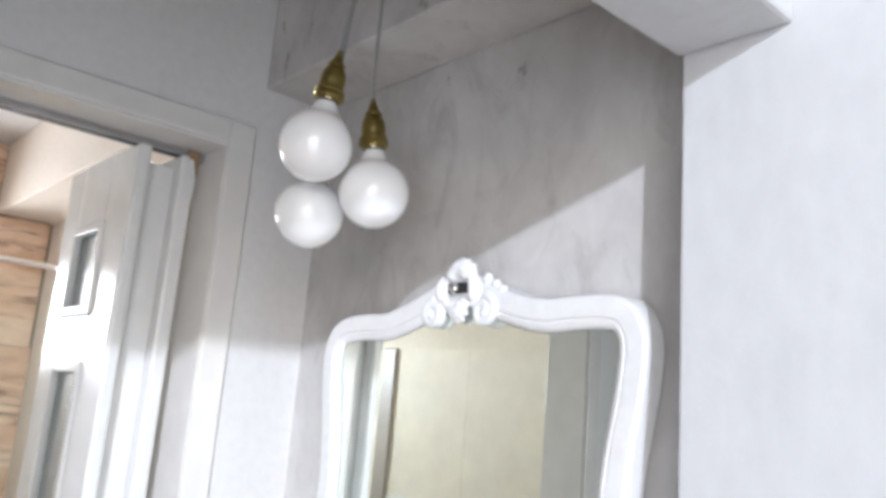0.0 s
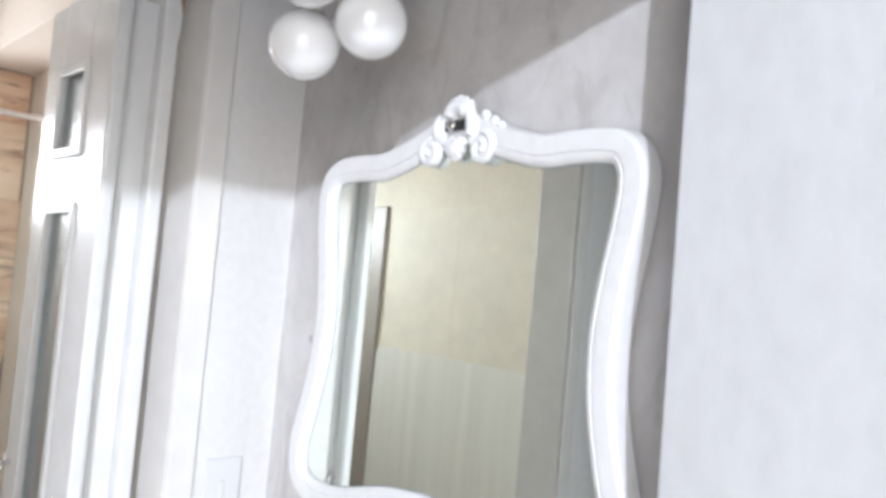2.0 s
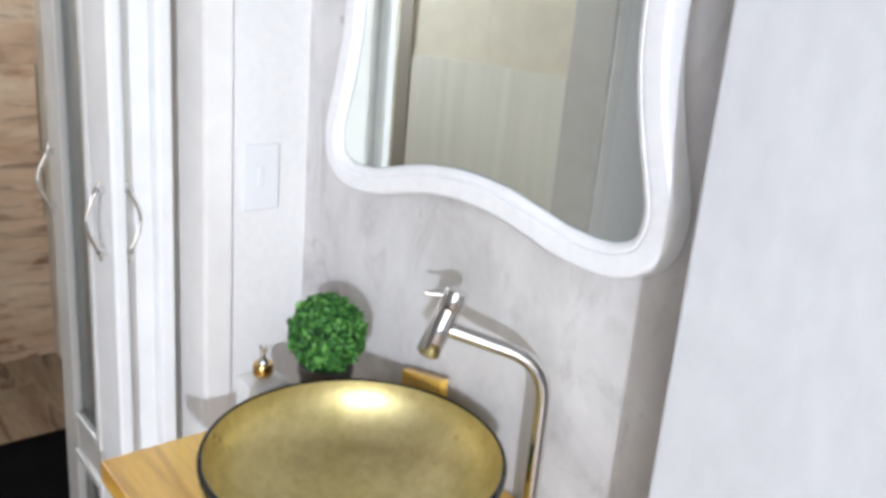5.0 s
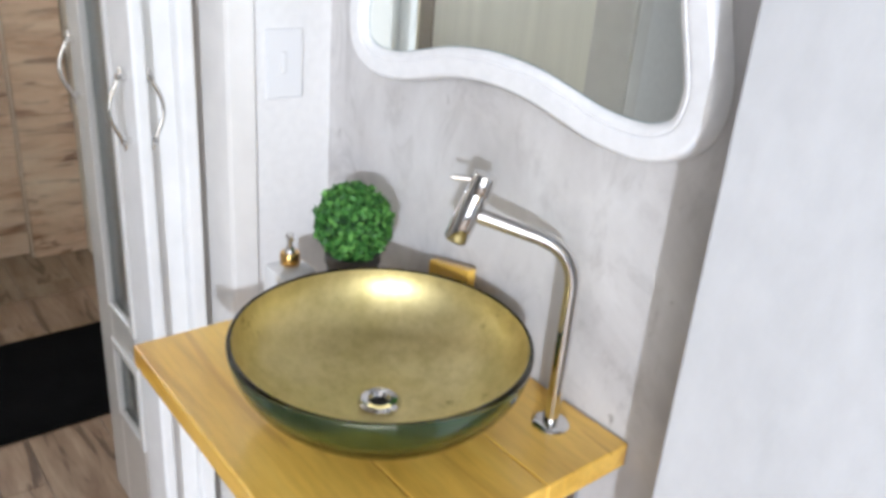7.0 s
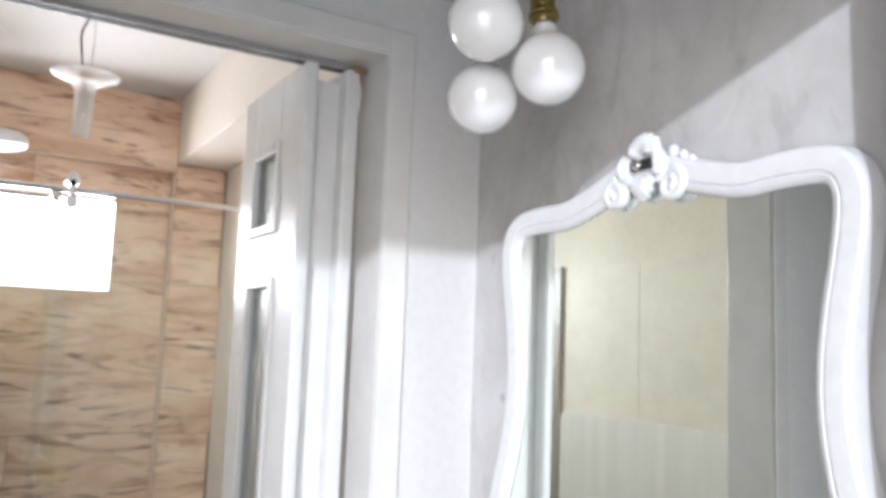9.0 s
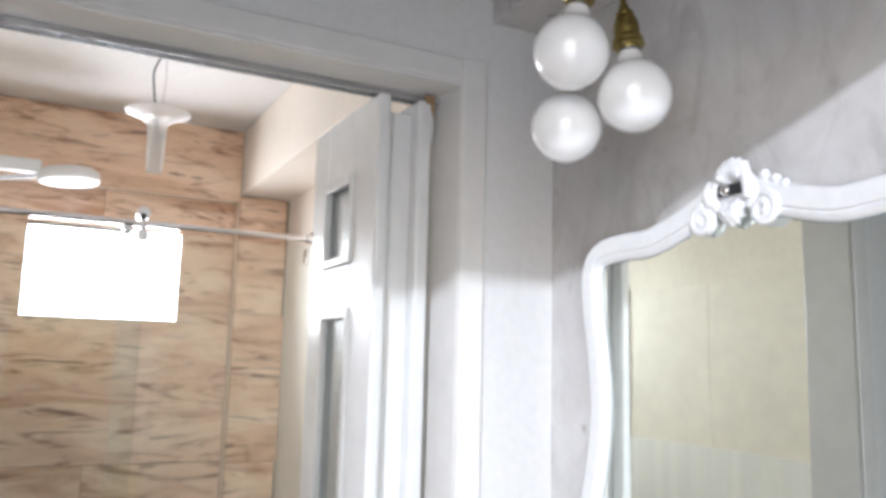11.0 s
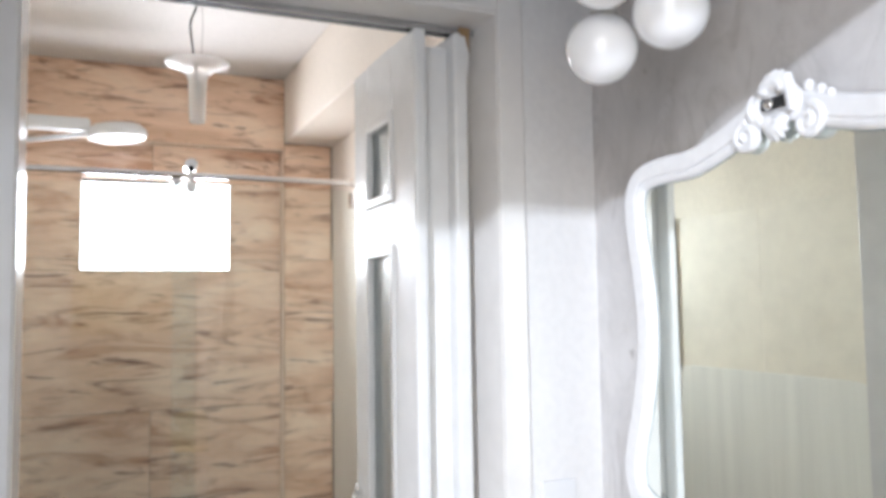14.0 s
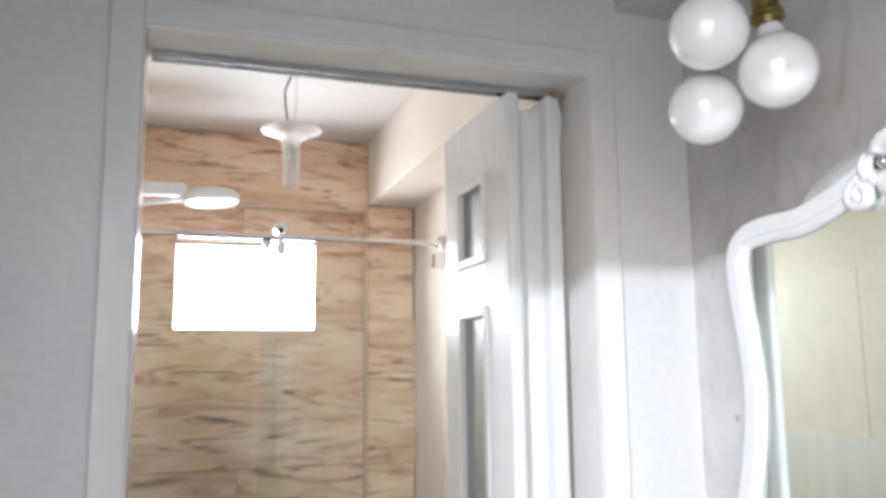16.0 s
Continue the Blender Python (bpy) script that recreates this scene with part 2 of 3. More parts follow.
# ---- mesh helpers ----


def box(bm, a, b, bevel=0.0, seg=2):
    lo = [min(p, q) for p, q in zip(a, b)]
    hi = [max(p, q) for p, q in zip(a, b)]
    v = [bm.verts.new((x, y, z)) for x in (lo[0], hi[0]) for y in (lo[1], hi[1]) for z in (lo[2], hi[2])]
    quads = ((0, 1, 3, 2), (4, 6, 7, 5), (0, 4, 5, 1), (2, 3, 7, 6), (0, 2, 6, 4), (1, 5, 7, 3))
    f = [bm.faces.new([v[i] for i in q]) for q in quads]
    if bevel:
        edges = list({e for q in f for e in q.edges})
        bmesh.ops.bevel(bm, geom=edges, offset=bevel, segments=seg, affect="EDGES", profile=0.5)
    return bm


def boxes(*spans, bevel=0.0):
    bm = bmesh.new()
    for a, b in spans:
        box(bm, a, b, bevel)
    return bm


def lathe(profile, n=40, m=None):
    """Turned form: (radius, height) pairs round the z axis, placed by m."""
    bm = bmesh.new()
    m = m or Matrix()
    rings = []
    for r, h in profile:
        if r < 1e-6:
            rings.append([bm.verts.new(m @ Vector((0, 0, h)))])
        else:
            rings.append([bm.verts.new(m @ Vector((r * math.cos(k * math.tau / n), r * math.sin(k * math.tau / n), h))) for k in range(n)])
    for p, q in zip(rings, rings[1:]):
        for k in range(n):
            j = (k + 1) % n
            if len(p) == 1 and len(q) == 1:
                continue
            if len(p) == 1:
                bm.faces.new((p[0], q[j], q[k]))
            elif len(q) == 1:
                bm.faces.new((p[k], p[j], q[0]))
            else:
                bm.faces.new((p[k], p[j], q[j], q[k]))
    bmesh.ops.recalc_face_normals(bm, faces=bm.faces)
    return bm


def tube(points, radius, n=14, bm=None, taper=None):
    """Round bar along points, with closed ends."""
    bm = bm or bmesh.new()
    pts = [Vector(p) for p in points]
    rings, side = [], None
    for i, p in enumerate(pts):
        d = (pts[min(i + 1, len(pts) - 1)] - pts[max(i - 1, 0)]).normalized()
        if side is None:
            side = d.orthogonal().normalized()
        side = (side - d * side.dot(d)).normalized()
        up = d.cross(side)
        r = radius if taper is None else radius * taper[i]
        rings.append([bm.verts.new(p + r * (math.cos(k * math.tau / n) * side + math.sin(k * math.tau / n) * up)) for k in range(n)])
    for a, b in zip(rings, rings[1:]):
        for k in range(n):
            bm.faces.new((a[k], a[(k + 1) % n], b[(k + 1) % n], b[k]))
    bm.faces.new(rings[0][::-1])
    bm.faces.new(rings[-1])
    bmesh.ops.recalc_face_normals(bm, faces=bm.faces)
    return bm


def spline(points, steps=8, closed=False):
    """Catmull-Rom curve through points."""
    p = [Vector(q) for q in points]
    n = len(p)
    out = []
    for i in range(n if closed else n - 1):
        a, b, c, d = (p[(i + k) % n] if closed else p[min(max(i + k, 0), n - 1)] for k in (-1, 0, 1, 2))
        for s in range(steps):
            u = s / steps
            out.append(0.5 * (2 * b + (c - a) * u + (2 * a - 5 * b + 4 * c - d) * u * u + (3 * b - a - 3 * c + d) * u ** 3))
    if not closed:
        out.append(p[-1])
    return out


def ball(bm, centre, radii, n=16):
    m = Matrix.Translation(centre) @ Matrix.Diagonal((*radii, 1))
    bmesh.ops.create_uvsphere(bm, u_segments=n, v_segments=n // 2, radius=1, matrix=m)
    return bm


def part(name, bm, material, parent=None, label="", smooth=False):
    """Links a bmesh as one mesh object, under a thing or a part if one is given."""
    me = bpy.data.meshes.new(name)
    bm.to_mesh(me)
    bm.free()
    me.materials.append(material)
    if smooth:
        me.shade_smooth()
        me.set_sharp_from_angle(angle=radians(40))
    ob = new(name, me)
    if parent is not None:
        ob.parent = parent
        at = parent
        place = Matrix()
        while at is not None:
            place = at.matrix_parent_inverse @ at.matrix_basis @ place
            at = at.parent
        ob.matrix_parent_inverse = place.inverted()
    if label:
        ob["label"] = label
    return ob


def thing(name, at, label, category, group=""):
    ob = new(name)
    ob.location = at
    ob.empty_display_size = 0.05
    return tagged(ob, label, category, group)


def setting(name, bm, material, label, category, smooth=False):
    return tagged(part(name, bm, material, smooth=smooth), label, category, kind="structure")


# ---- the large structure ----
HEAD = 2.15
setting("floor", boxes(((-2.25, -3.4, -0.1), (2.62, 0.2, -0.008))), GROUT, "grey grout bed of the tiled floor", "floor")
setting("ground", boxes(((-60, -60, -0.3), (60, 60, -0.11))), CONCRETE, "pale concrete ground outside", "ground")
setting("wall_mirror", boxes(((0, 0, 0), (0.99, 0.15, 2.66))), CEMENT, "grey trowelled cement wall behind the mirror", "wall")
setting("beam", boxes(((0, -0.149, 2.289), (0.933, 0, 2.66)), bevel=0.004), CEMENT, "grey cement beam along the mirror wall", "beam")
bm = bmesh.new()
box(bm, (0.960, -0.111, 0), (2.5, 0, 2.8))
for v in bm.verts:
    if v.co.x < 1:
        v.co.x = 0.943 - 0.010 * v.co.z
bmesh.ops.bevel(bm, geom=list(bm.edges), offset=0.004, segments=2, affect="EDGES", profile=0.5)
setting("wall_stub", bm, WHITE_WALL, "rough white-painted wall beside the mirror niche", "wall")
setting("lintel", boxes(((0.918, -2.2, 2.10), (1.052, -0.111, 2.8)), bevel=0.006), WHITE_WALL, "white-painted lintel over the wide opening", "lintel")
setting("wall_door", boxes(((-0.14, -0.19, 0), (0, 0.15, 2.66)), ((-0.14, -2.35, 0), (0, -1.033, 2.66)), ((-0.14, -1.033, 2.18), (0, -0.19, 2.66))), WHITE_PLASTER, "white-painted wall around the shower room doorway", "wall")
setting("wall_back", boxes(((0, -2.35, 0), (1.062, -2.2, 2.66))), WHITE_PLASTER, "white-painted end wall of the vanity lobby", "wall")
# out of view; its length is set to keep sun off the doorway wall
setting("shading_pier", boxes(((0.930, -2.2, 0), (1.062, -1.45, 2.10))), WHITE_WALL, "unseen white pier, lengthened to shade the wall left of the doorway", "wall")
setting("ceiling", boxes(((0, -2.2, 2.66), (0.930, 0.15, 2.76))), CEILING_PAINT, "white-painted ceiling over the vanity lobby", "ceiling")
setting("wall_terrace", boxes(((2.5, -0.3, 0), (2.62, 0, 2.8)), ((2.5, -3.4, 0), (2.62, -3.2, 2.8)), ((2.5, -3.2, 2.7), (2.62, -0.3, 2.8)),
                              ((0.930, -3.4, 0), (2.5, -3.25, 2.8)), ((0.930, -3.25, 0), (1.062, -2.35, 2.8))), WHITE_WALL, "white-painted outer walls with a wide open doorway", "wall")
setting("ceiling_terrace", boxes(((1.062, -3.4, 2.8), (2.62, 0, 2.9))), CEILING_PAINT, "white-painted ceiling of the bright outer room", "ceiling")

# shower room shell
WX = -2.07
setting("wall_window", boxes(((-2.25, -1.3, 0), (WX - 0.01, -0.960, 2.57)), ((-2.25, -0.398, 0), (WX - 0.01, 0.03, 2.57)),
                             ((-2.25, -0.960, 0), (WX - 0.01, -0.398, 1.755)), ((-2.25, -0.960, 2.12), (WX - 0.01, -0.398, 2.57))), GROUT, "tiled outer wall of the shower room around a window", "wall")
setting("wall_shower_side", boxes(((-2.25, 0.03, 0), (-0.14, 0.15, 2.57))), CREAM_PLASTER, "smooth cream side wall of the shower room", "wall")
setting("wall_shower_tiled", boxes(((-2.25, -1.45, 0), (-0.14, -1.303, 2.57))), CREAM_GROUT, "tiled side wall of the shower room", "wall")
setting("ceiling_shower", boxes(((-2.25, -1.45, 2.57), (-0.14, 0.15, 2.66))), CEILING_PAINT, "white-painted shower room ceiling", "ceiling")
setting("bulkhead", boxes(((WX + 0.06, -0.18, 2.294), (-0.14, 0.03, 2.57)), bevel=0.003), CREAM_PLASTER, "cream-painted pipe bulkhead under the shower room ceiling", "bulkhead")
setting("tiled_beam", boxes(((WX - 0.01, -1.3, 2.268), (WX + 0.05, -0.18, 2.57))), GROUT, "tiled beam above the shower window", "beam")
setting("tiled_column", boxes(((WX - 0.01, -0.18, 0), (WX + 0.05, 0.03, 2.292))), GROUT, "tiled corner column of the shower room", "column")
setting("backdrop", boxes(((-3.2, -2.2, 0.6), (-3.18, 0.8, 3.2))), plain("bright_sky_haze", (1.0, 0.98, 0.97), 1.0, glow=5.0), "bright white sky outside the shower window", "sky")

# door lining, trim and track
bm = boxes(((-0.14, -0.2135, 0), (-0.001, -0.19, 2.18)), ((-0.14, -1.033, 0), (-0.001, -1.013, 2.18)), ((-0.14, -1.013, HEAD), (-0.001, -0.21, 2.18)), bevel=0.002)
setting("door_lining", bm, GLOSS_TRIM, "cream gloss-painted door lining", "door frame")
bm = boxes(((0, -0.213, 0), (0.008, -0.160, 2.202)), ((0, -1.067, 0), (0.008, -1.016, 2.202)), bevel=0.0035)
box(bm, (0, -1.016, 2.155), (0.008, -0.213, 2.202), 0.0035)
setting("trim", bm, GLOSS_TRIM, "cream gloss-painted door architrave", "trim")
bm = boxes(((-0.125, -1.008, 2.137), (-0.121, -0.215, 2.148)), ((-0.097, -1.008, 2.137), (-0.093, -0.215, 2.148)), ((-0.121, -1.008, 2.144), (-0.097, -0.215, 2.148)))
setting("door_track", bm, STEEL, "grey aluminium sliding track under the door head", "track")

# ---- folding door ----
DX0, DX1 = -0.470, -0.080


def door_leaf(y0, y1, label):
    """A glazed leaf standing at right angles to the doorway: stiles, rails, mouldings, three panes."""
    leaf = thing("folding_door_leaf", ((DX0 + DX1) / 2, (y0 + y1) / 2, 0.012), label, "door", "folded door leaves")
    z0, z1 = 0.012, 2.136
    wl, wr = DX0 + 0.104, DX1 - 0.133
    panes = ((0.30, 0.49), (0.60, 1.707), (1.826, 1.986))
    part("stile", boxes(((DX0, y0, z0), (wl, y1, z1)), bevel=0.006), GLOSS_PVC, leaf)
    part("stile", boxes(((wr, y0, z0), (DX1, y1, z1)), bevel=0.006), GLOSS_PVC, leaf)
    edges = [z0] + [z for p in panes for z in p] + [z1]
    for a, b in zip(edges[::2], edges[1::2]):
        part("rail", boxes(((wl, y0 + 0.001, a), (wr, y1 - 0.001, b))), GLOSS_PVC, leaf)
    for a, b in panes:
        bm = bmesh.new()
        e = 0.014
        for s in ((y0 - 0.006, y0 + 0.008), (y1 - 0.008, y1 + 0.006)):
            box(bm, (wl - e, s[0], a - e), (wl + 0.006, s[1], b + e), 0.003)
            box(bm, (wr - 0.006, s[0], a - e), (wr + e, s[1], b + e), 0.003)
            box(bm, (wl + 0.006, s[0], a - e), (wr - 0.006, s[1], a + 0.006), 0.003)
            box(bm, (wl + 0.006, s[0], b - 0.006), (wr - 0.006, s[1], b + e), 0.003)
        part("pane_moulding", bm, GLOSS_PVC, leaf)
        mid = (y0 + y1) / 2
        part("pane", boxes(((wl + 0.001, mid - 0.002, a + 0.001), (wr - 0.001, mid + 0.002, b - 0.001))), DOOR_GLASS, leaf, "ribbed grey glass pane")
    return leaf


def pull_handle(leaf, x, y, side, z0=1.0, z1=1.12):
    """Bowed chrome bar on two small feet."""
    n = 14
    pts = [(x, y + side * (0.012 + 0.022 * math.sin(math.pi * k / n)), z0 + (z1 - z0) * k / n) for k in range(n + 1)]
    handle = part("handle", tube(pts, 0.0042, 10), CHROME, leaf, "bowed chrome pull handle", True)
    for z, end in ((z0, -1), (z1, 1)):
        bm = tube(((x, y, z), (x, y + side * 0.006, z), (x, y + side * 0.017, z)), 0.0072, 12)
        tube(((x, y + side * 0.010, z), (x, y + side * 0.010, z + end * 0.010), (x, y + side * 0.010, z + end * 0.019)), 0.0042, 10, bm, (1.0, 0.9, 0.5))
        part("handle_foot", bm, CHROME, handle, smooth=True)


leaf = door_leaf(-0.350, -0.324, "white gloss folding door leaf with ribbed glass panes, folded open")
pull_handle(leaf, DX0 + 0.038, -0.350, -1, 1.066, 1.183)
pull_handle(leaf, DX1 - 0.042, -0.350, -1, 1.052, 1.170)
pull_handle(leaf, DX1 - 0.030, -0.324, 1, 1.050, 1.168)
door_leaf(-0.266, -0.236, "white gloss folding door leaf folded against the doorway jamb")
hinge = thing("door_hinge_strip", (DX1 - 0.03, -0.268, 0.03), "soft grey-white hinge strip between the folded door leaves", "hinge strip")
part("strip", boxes(((DX1 - 0.036, -0.3235, 0.03), (DX1 - 0.03, -0.2665, 2.11)), bevel=0.001), GLOSS_PVC, hinge)
torn = thing("bare_wood_patch", (DX1, -0.22, 2.07), "bare brown wood patch with peeled white coating at the door top", "wood patch")
rng = random.Random(11)
bm = bmesh.new()
for k in range(5):
    a = 2.145 - 0.010 * k
    box(bm, (DX1 + 0.001, -0.256 + 0.004 * k, a - 0.0105), (DX1 + 0.006 - 0.0006 * k, -0.2325 - 0.001 * rng.random(), a), 0.001)
part("patch", bm, BARE_WOOD, torn)
bm = bmesh.new()
rows = []
for k in range(9):
    z = 2.128 - 0.0105 * k
    curl = 0.010 * math.sin(math.pi * k / 8) ** 2
    rows.append([bm.verts.new((DX1 + 0.004 + curl + d, -0.256 + 0.002 * k + 0.002 * rng.random() + 0.012 * (1 - k / 9) * e, z)) for e, d in ((0, 0), (0, 0.0012), (1, 0.0012), (1, 0))])
for a, b in zip(rows, rows[1:]):
    for k in range(4):
        bm.faces.new((a[k], a[(k + 1) % 4], b[(k + 1) % 4], b[k]))
bm.faces.new(rows[0][::-1])
bm.faces.new(rows[-1])
bmesh.ops.recalc_face_normals(bm, faces=bm.faces)
part("peeled_film", bm, GLOSS_PVC, torn, "curled white film peeling off", True)

# ---- shower room things ----
win = thing("window_1", (WX - 0.1, -0.69, 1.755), "white framed louvred shower window, overexposed by daylight", "window")
win["kind"] = "structure"
bm = boxes(((-2.20, -0.960, 1.755), (-2.15, -0.935, 2.12)), ((-2.20, -0.423, 1.755), (-2.15, -0.398, 2.12)), ((-2.20, -0.935, 1.755), (-2.15, -0.423, 1.778)), ((-2.20, -0.935, 2.097), (-2.15, -0.423, 2.12)), bevel=0.003)
part("window_frame", bm, WHITE_PLASTIC, win)
part("window_sill", boxes(((-2.149, -0.959, 1.7555), (WX - 0.001, -0.399, 1.759))), CREAM_PLASTER, win)
for k in range(4):
    z = 1.819 + 0.077 * k
    part("pane", boxes(((-2.178, -0.933, z - 0.036), (-2.174, -0.425, z + 0.036))), CLEAR, win).visible_shadow = False
    part("louvre_rail", boxes(((-2.181, -0.933, z + 0.0365), (-2.171, -0.425, z + 0.0405))), WHITE_PLASTIC, win)

screen = thing("shower_screen", (-1.61, -0.6, 0.02), "clear sliding glass shower screen on a chrome rail", "shower screen")
part("rail", tube(((-1.61, -1.305, 2.072), (-1.61, -0.6, 2.072), (-1.61, 0.028, 2.073)), 0.011, 16), CHROME, screen, "round chrome sliding rail", True)
bm = boxes(((-1.630, 0.008, 2.050), (-1.590, 0.029, 2.104)), bevel=0.006)
tube(((-1.61, -0.010, 2.073), (-1.61, 0.028, 2.073)), 0.017, 18, bm)
part("wall_bracket", bm, CHROME, screen, "chrome rail end fitting", True)
part("wall_clamp", boxes(((-1.628, -0.018, 1.975), (-1.582, 0.029, 2.032)), bevel=0.005), CHROME, screen, "square chrome glass clamp")
part("fixed_pane", boxes(((-1.632, -1.305, 0.02), (-1.624, -0.58, 2.035))), SCREEN_GLASS, screen).visible_shadow = False
part("sliding_pane", boxes(((-1.606, -0.66, 0.03), (-1.598, 0.02, 2.040))), SCREEN_GLASS, screen).visible_shadow = False
bm = tube(((-1.586, -0.602, 2.106), (-1.632, -0.602, 2.106)), 0.023, 20)
box(bm, (-1.596, -0.612, 2.03), (-1.586, -0.592, 2.106), 0.002)
tube(((-1.576, -0.602, 2.024), (-1.614, -0.602, 2.024)), 0.021, 20, bm)
box(bm, (-1.634, -0.664, 2.028), (-1.616, -0.634, 2.080), 0.002)
part("roller", bm, CHROME, screen, "chrome roller and glass clamp", True)

shower = thing("electric_shower", (-1.82, -0.84, 2.24), "white electric shower with round head on a wall arm", "shower")
prof = [(0, -0.022), (0.085, -0.022), (0.100, -0.016), (0.105, -0.002), (0.102, 0.014), (0.085, 0.030), (0.05, 0.038), (0, 0.040)]
part("head", lathe(prof, 40, Matrix.Translation((-1.82, -0.84, 2.245)) @ pose(0, 0, 0, 4, 0, 0)), WHITE_PLASTIC, shower, smooth=True)
part("arm", boxes(((-1.845, -1.305, 2.245), (-1.79, -0.93, 2.295)), bevel=0.012), WHITE_PLASTIC, shower, smooth=True)
part("hose", tube(spline(((-1.80, -1.30, 2.19), (-1.80, -1.15, 2.20), (-1.80, -1.0, 2.225), (-1.81, -0.93, 2.24)), 6), 0.009, 10), WHITE_PLASTIC, shower, smooth=True)

lamp = thing("pendant_lamp", (-1.0, -0.648, 2.57), "frosted glass trumpet pendant lamp hanging on bare wires", "pendant lamp")
prof = [(0.020, 2.124), (0.022, 2.127), (0.024, 2.182), (0.026, 2.244), (0.032, 2.264), (0.055, 2.280), (0.085, 2.291), (0.090, 2.295), (0.086, 2.297), (0.052, 2.286), (0.028, 2.270), (0.021, 2.244), (0.019, 2.182), (0.016, 2.127)]
part("shade", lathe(prof + [prof[0]], 40, Matrix.Translation((-1.0, -0.648, 0))), FROST, lamp, smooth=True)
part("bulb_holder", lathe([(0, 2.182), (0.010, 2.182), (0.012, 2.197), (0.012, 2.242), (0.004, 2.252), (0, 2.252)], 16, Matrix.Translation((-1.0, -0.648, 0))), WHITE_PLASTIC, lamp, smooth=True)
part("wire", tube(spline(((-1.0, -0.650, 2.252), (-1.0, -0.662, 2.342), (-1.0, -0.668, 2.412), (-1.0, -0.650, 2.472), (-1.0, -0.648, 2.57)), 6), 0.0028, 8), DARK, lamp, "black electric wire", True)
part("wire", tube(((-1.0, -0.642, 2.252), (-1.0, -0.634, 2.402), (-1.0, -0.64, 2.57)), 0.0014, 8), STEEL, lamp, "thin steel suspension wire", True)

# added sheet: the lighter zone of reflected light low on the tiled wall
bm = bmesh.new()
edge = [(-1.165, 0.001), (-1.165, 1.335), (-1.150, 1.352), (-1.10, 1.356), (-0.40, 1.350), (-0.345, 1.338), (-0.325, 1.30), (-0.32, 0.001)]
front = [bm.verts.new((x, -1.2915, z)) for x, z in edge]
rear = [bm.verts.new((x, -1.2995, z)) for x, z in edge]
bm.faces.new(front)
bm.faces.new(rear[::-1])
for k in range(len(edge)):
    j = (k + 1) % len(edge)
    bm.faces.new((front[k], rear[k], rear[j], front[j]))
bmesh.ops.recalc_face_normals(bm, faces=bm.faces)
panel = tagged(part("reflected_light_sheet", bm, REFLECTED_LIGHT), "added pale sheet painting reflected light on the cream shower wall", "panel")
post = tagged(part("shower_wall_profile", boxes(((-1.250, -1.2995, 0.0), (-1.168, -1.286, 1.925)), bevel=0.003), TAUPE), "grey-brown upright profile on the tiled shower wall", "profile")
mat = tagged(part("bath_mat", boxes(((-1.345, -1.05, 0.0), (-0.79, -0.10, 0.012)), bevel=0.005), MAT), "black rubber bath mat on the tiled floor", "mat")

# ---- mirror ----
CX = 0.498
HALF = ((0.0, 1.893), (0.03, 1.886), (0.066, 1.873), (0.112, 1.857), (0.17, 1.843), (0.223, 1.844), (0.268, 1.843), (0.303, 1.836), (0.328, 1.815), (0.341, 1.777),
        (0.336, 1.715), (0.323, 1.64), (0.316, 1.57), (0.320, 1.50), (0.336, 1.425), (0.354, 1.365), (0.362, 1.325), (0.357, 1.285), (0.338, 1.255), (0.30, 1.235),
        (0.258, 1.230), (0.20, 1.235), (0.15, 1.247), (0.09, 1.261), (0.04, 1.267), (0.0, 1.269))
LEAN, TURN = 0.020, 0.0105
ring = [(x, z) for x, z in HALF] + [(-x, z) for x, z in HALF[-2:0:-1]]
ring = [Vector((CX + x, z + LEAN * x)) for x, z in ring]
line = spline([(p.x, p.y, 0) for p in ring], 5, True)
count = len(line)
inward = []
for i in range(count):
    d = (line[(i + 1) % count] - line[i - 1]).normalized()
    inward.append(Vector((d.y, -d.x, 0)))
if (line[0] + inward[0] * 0.1).y > line[0].y:
    inward = [-v for v in inward]
BACK = -0.007


def at_frame(i, off, depth):
    p = line[i] + inward[i] * off
    return Vector((p.x, BACK - 0.80 * depth + TURN * (p.x - CX), p.y))


PROFILE = ((0.002, 0.0), (-0.003, 0.006), (-0.002, 0.020), (0.000, 0.036), (0.0012, 0.0430), (0.0030, 0.0462), (0.0060, 0.0474), (0.0075, 0.0475), (0.028, 0.0472), (0.029, 0.0470), (0.0305, 0.0455), (0.0310, 0.0420), (0.0325, 0.0420), (0.0330, 0.0445), (0.0345, 0.0455), (0.040, 0.0432), (0.0440, 0.0385), (0.0455, 0.034), (0.0455, 0.030))
bm = bmesh.new()
rings = [[bm.verts.new(at_frame(i, o, h)) for o, h in PROFILE] for i in range(count)]
for i in range(count):
    a, b = rings[i], rings[(i + 1) % count]
    for k in range(len(PROFILE) - 1):
        bm.faces.new((a[k], a[k + 1], b[k + 1], b[k]))
bmesh.ops.recalc_face_normals(bm, faces=bm.faces)
mirror = thing("wall_mirror", (CX, 0, 1.25), "large mirror in a curvy white carved wooden frame", "mirror")
part("frame", bm, FRAME_WHITE, mirror, smooth=True)
bm = bmesh.new()
bm.faces.new([bm.verts.new(at_frame(i, 0.0425, 0.0325)) for i in range(count)])
bmesh.ops.recalc_face_normals(bm, faces=bm.faces)
part("mirror_glass", bm, MIRROR, mirror, "silvered mirror glass")
bm = bmesh.new()
bm.faces.new([bm.verts.new(at_frame(i, 0.0045, 0.001)) for i in range(count)])
part("backing", bm, FRAME_WHITE, mirror)
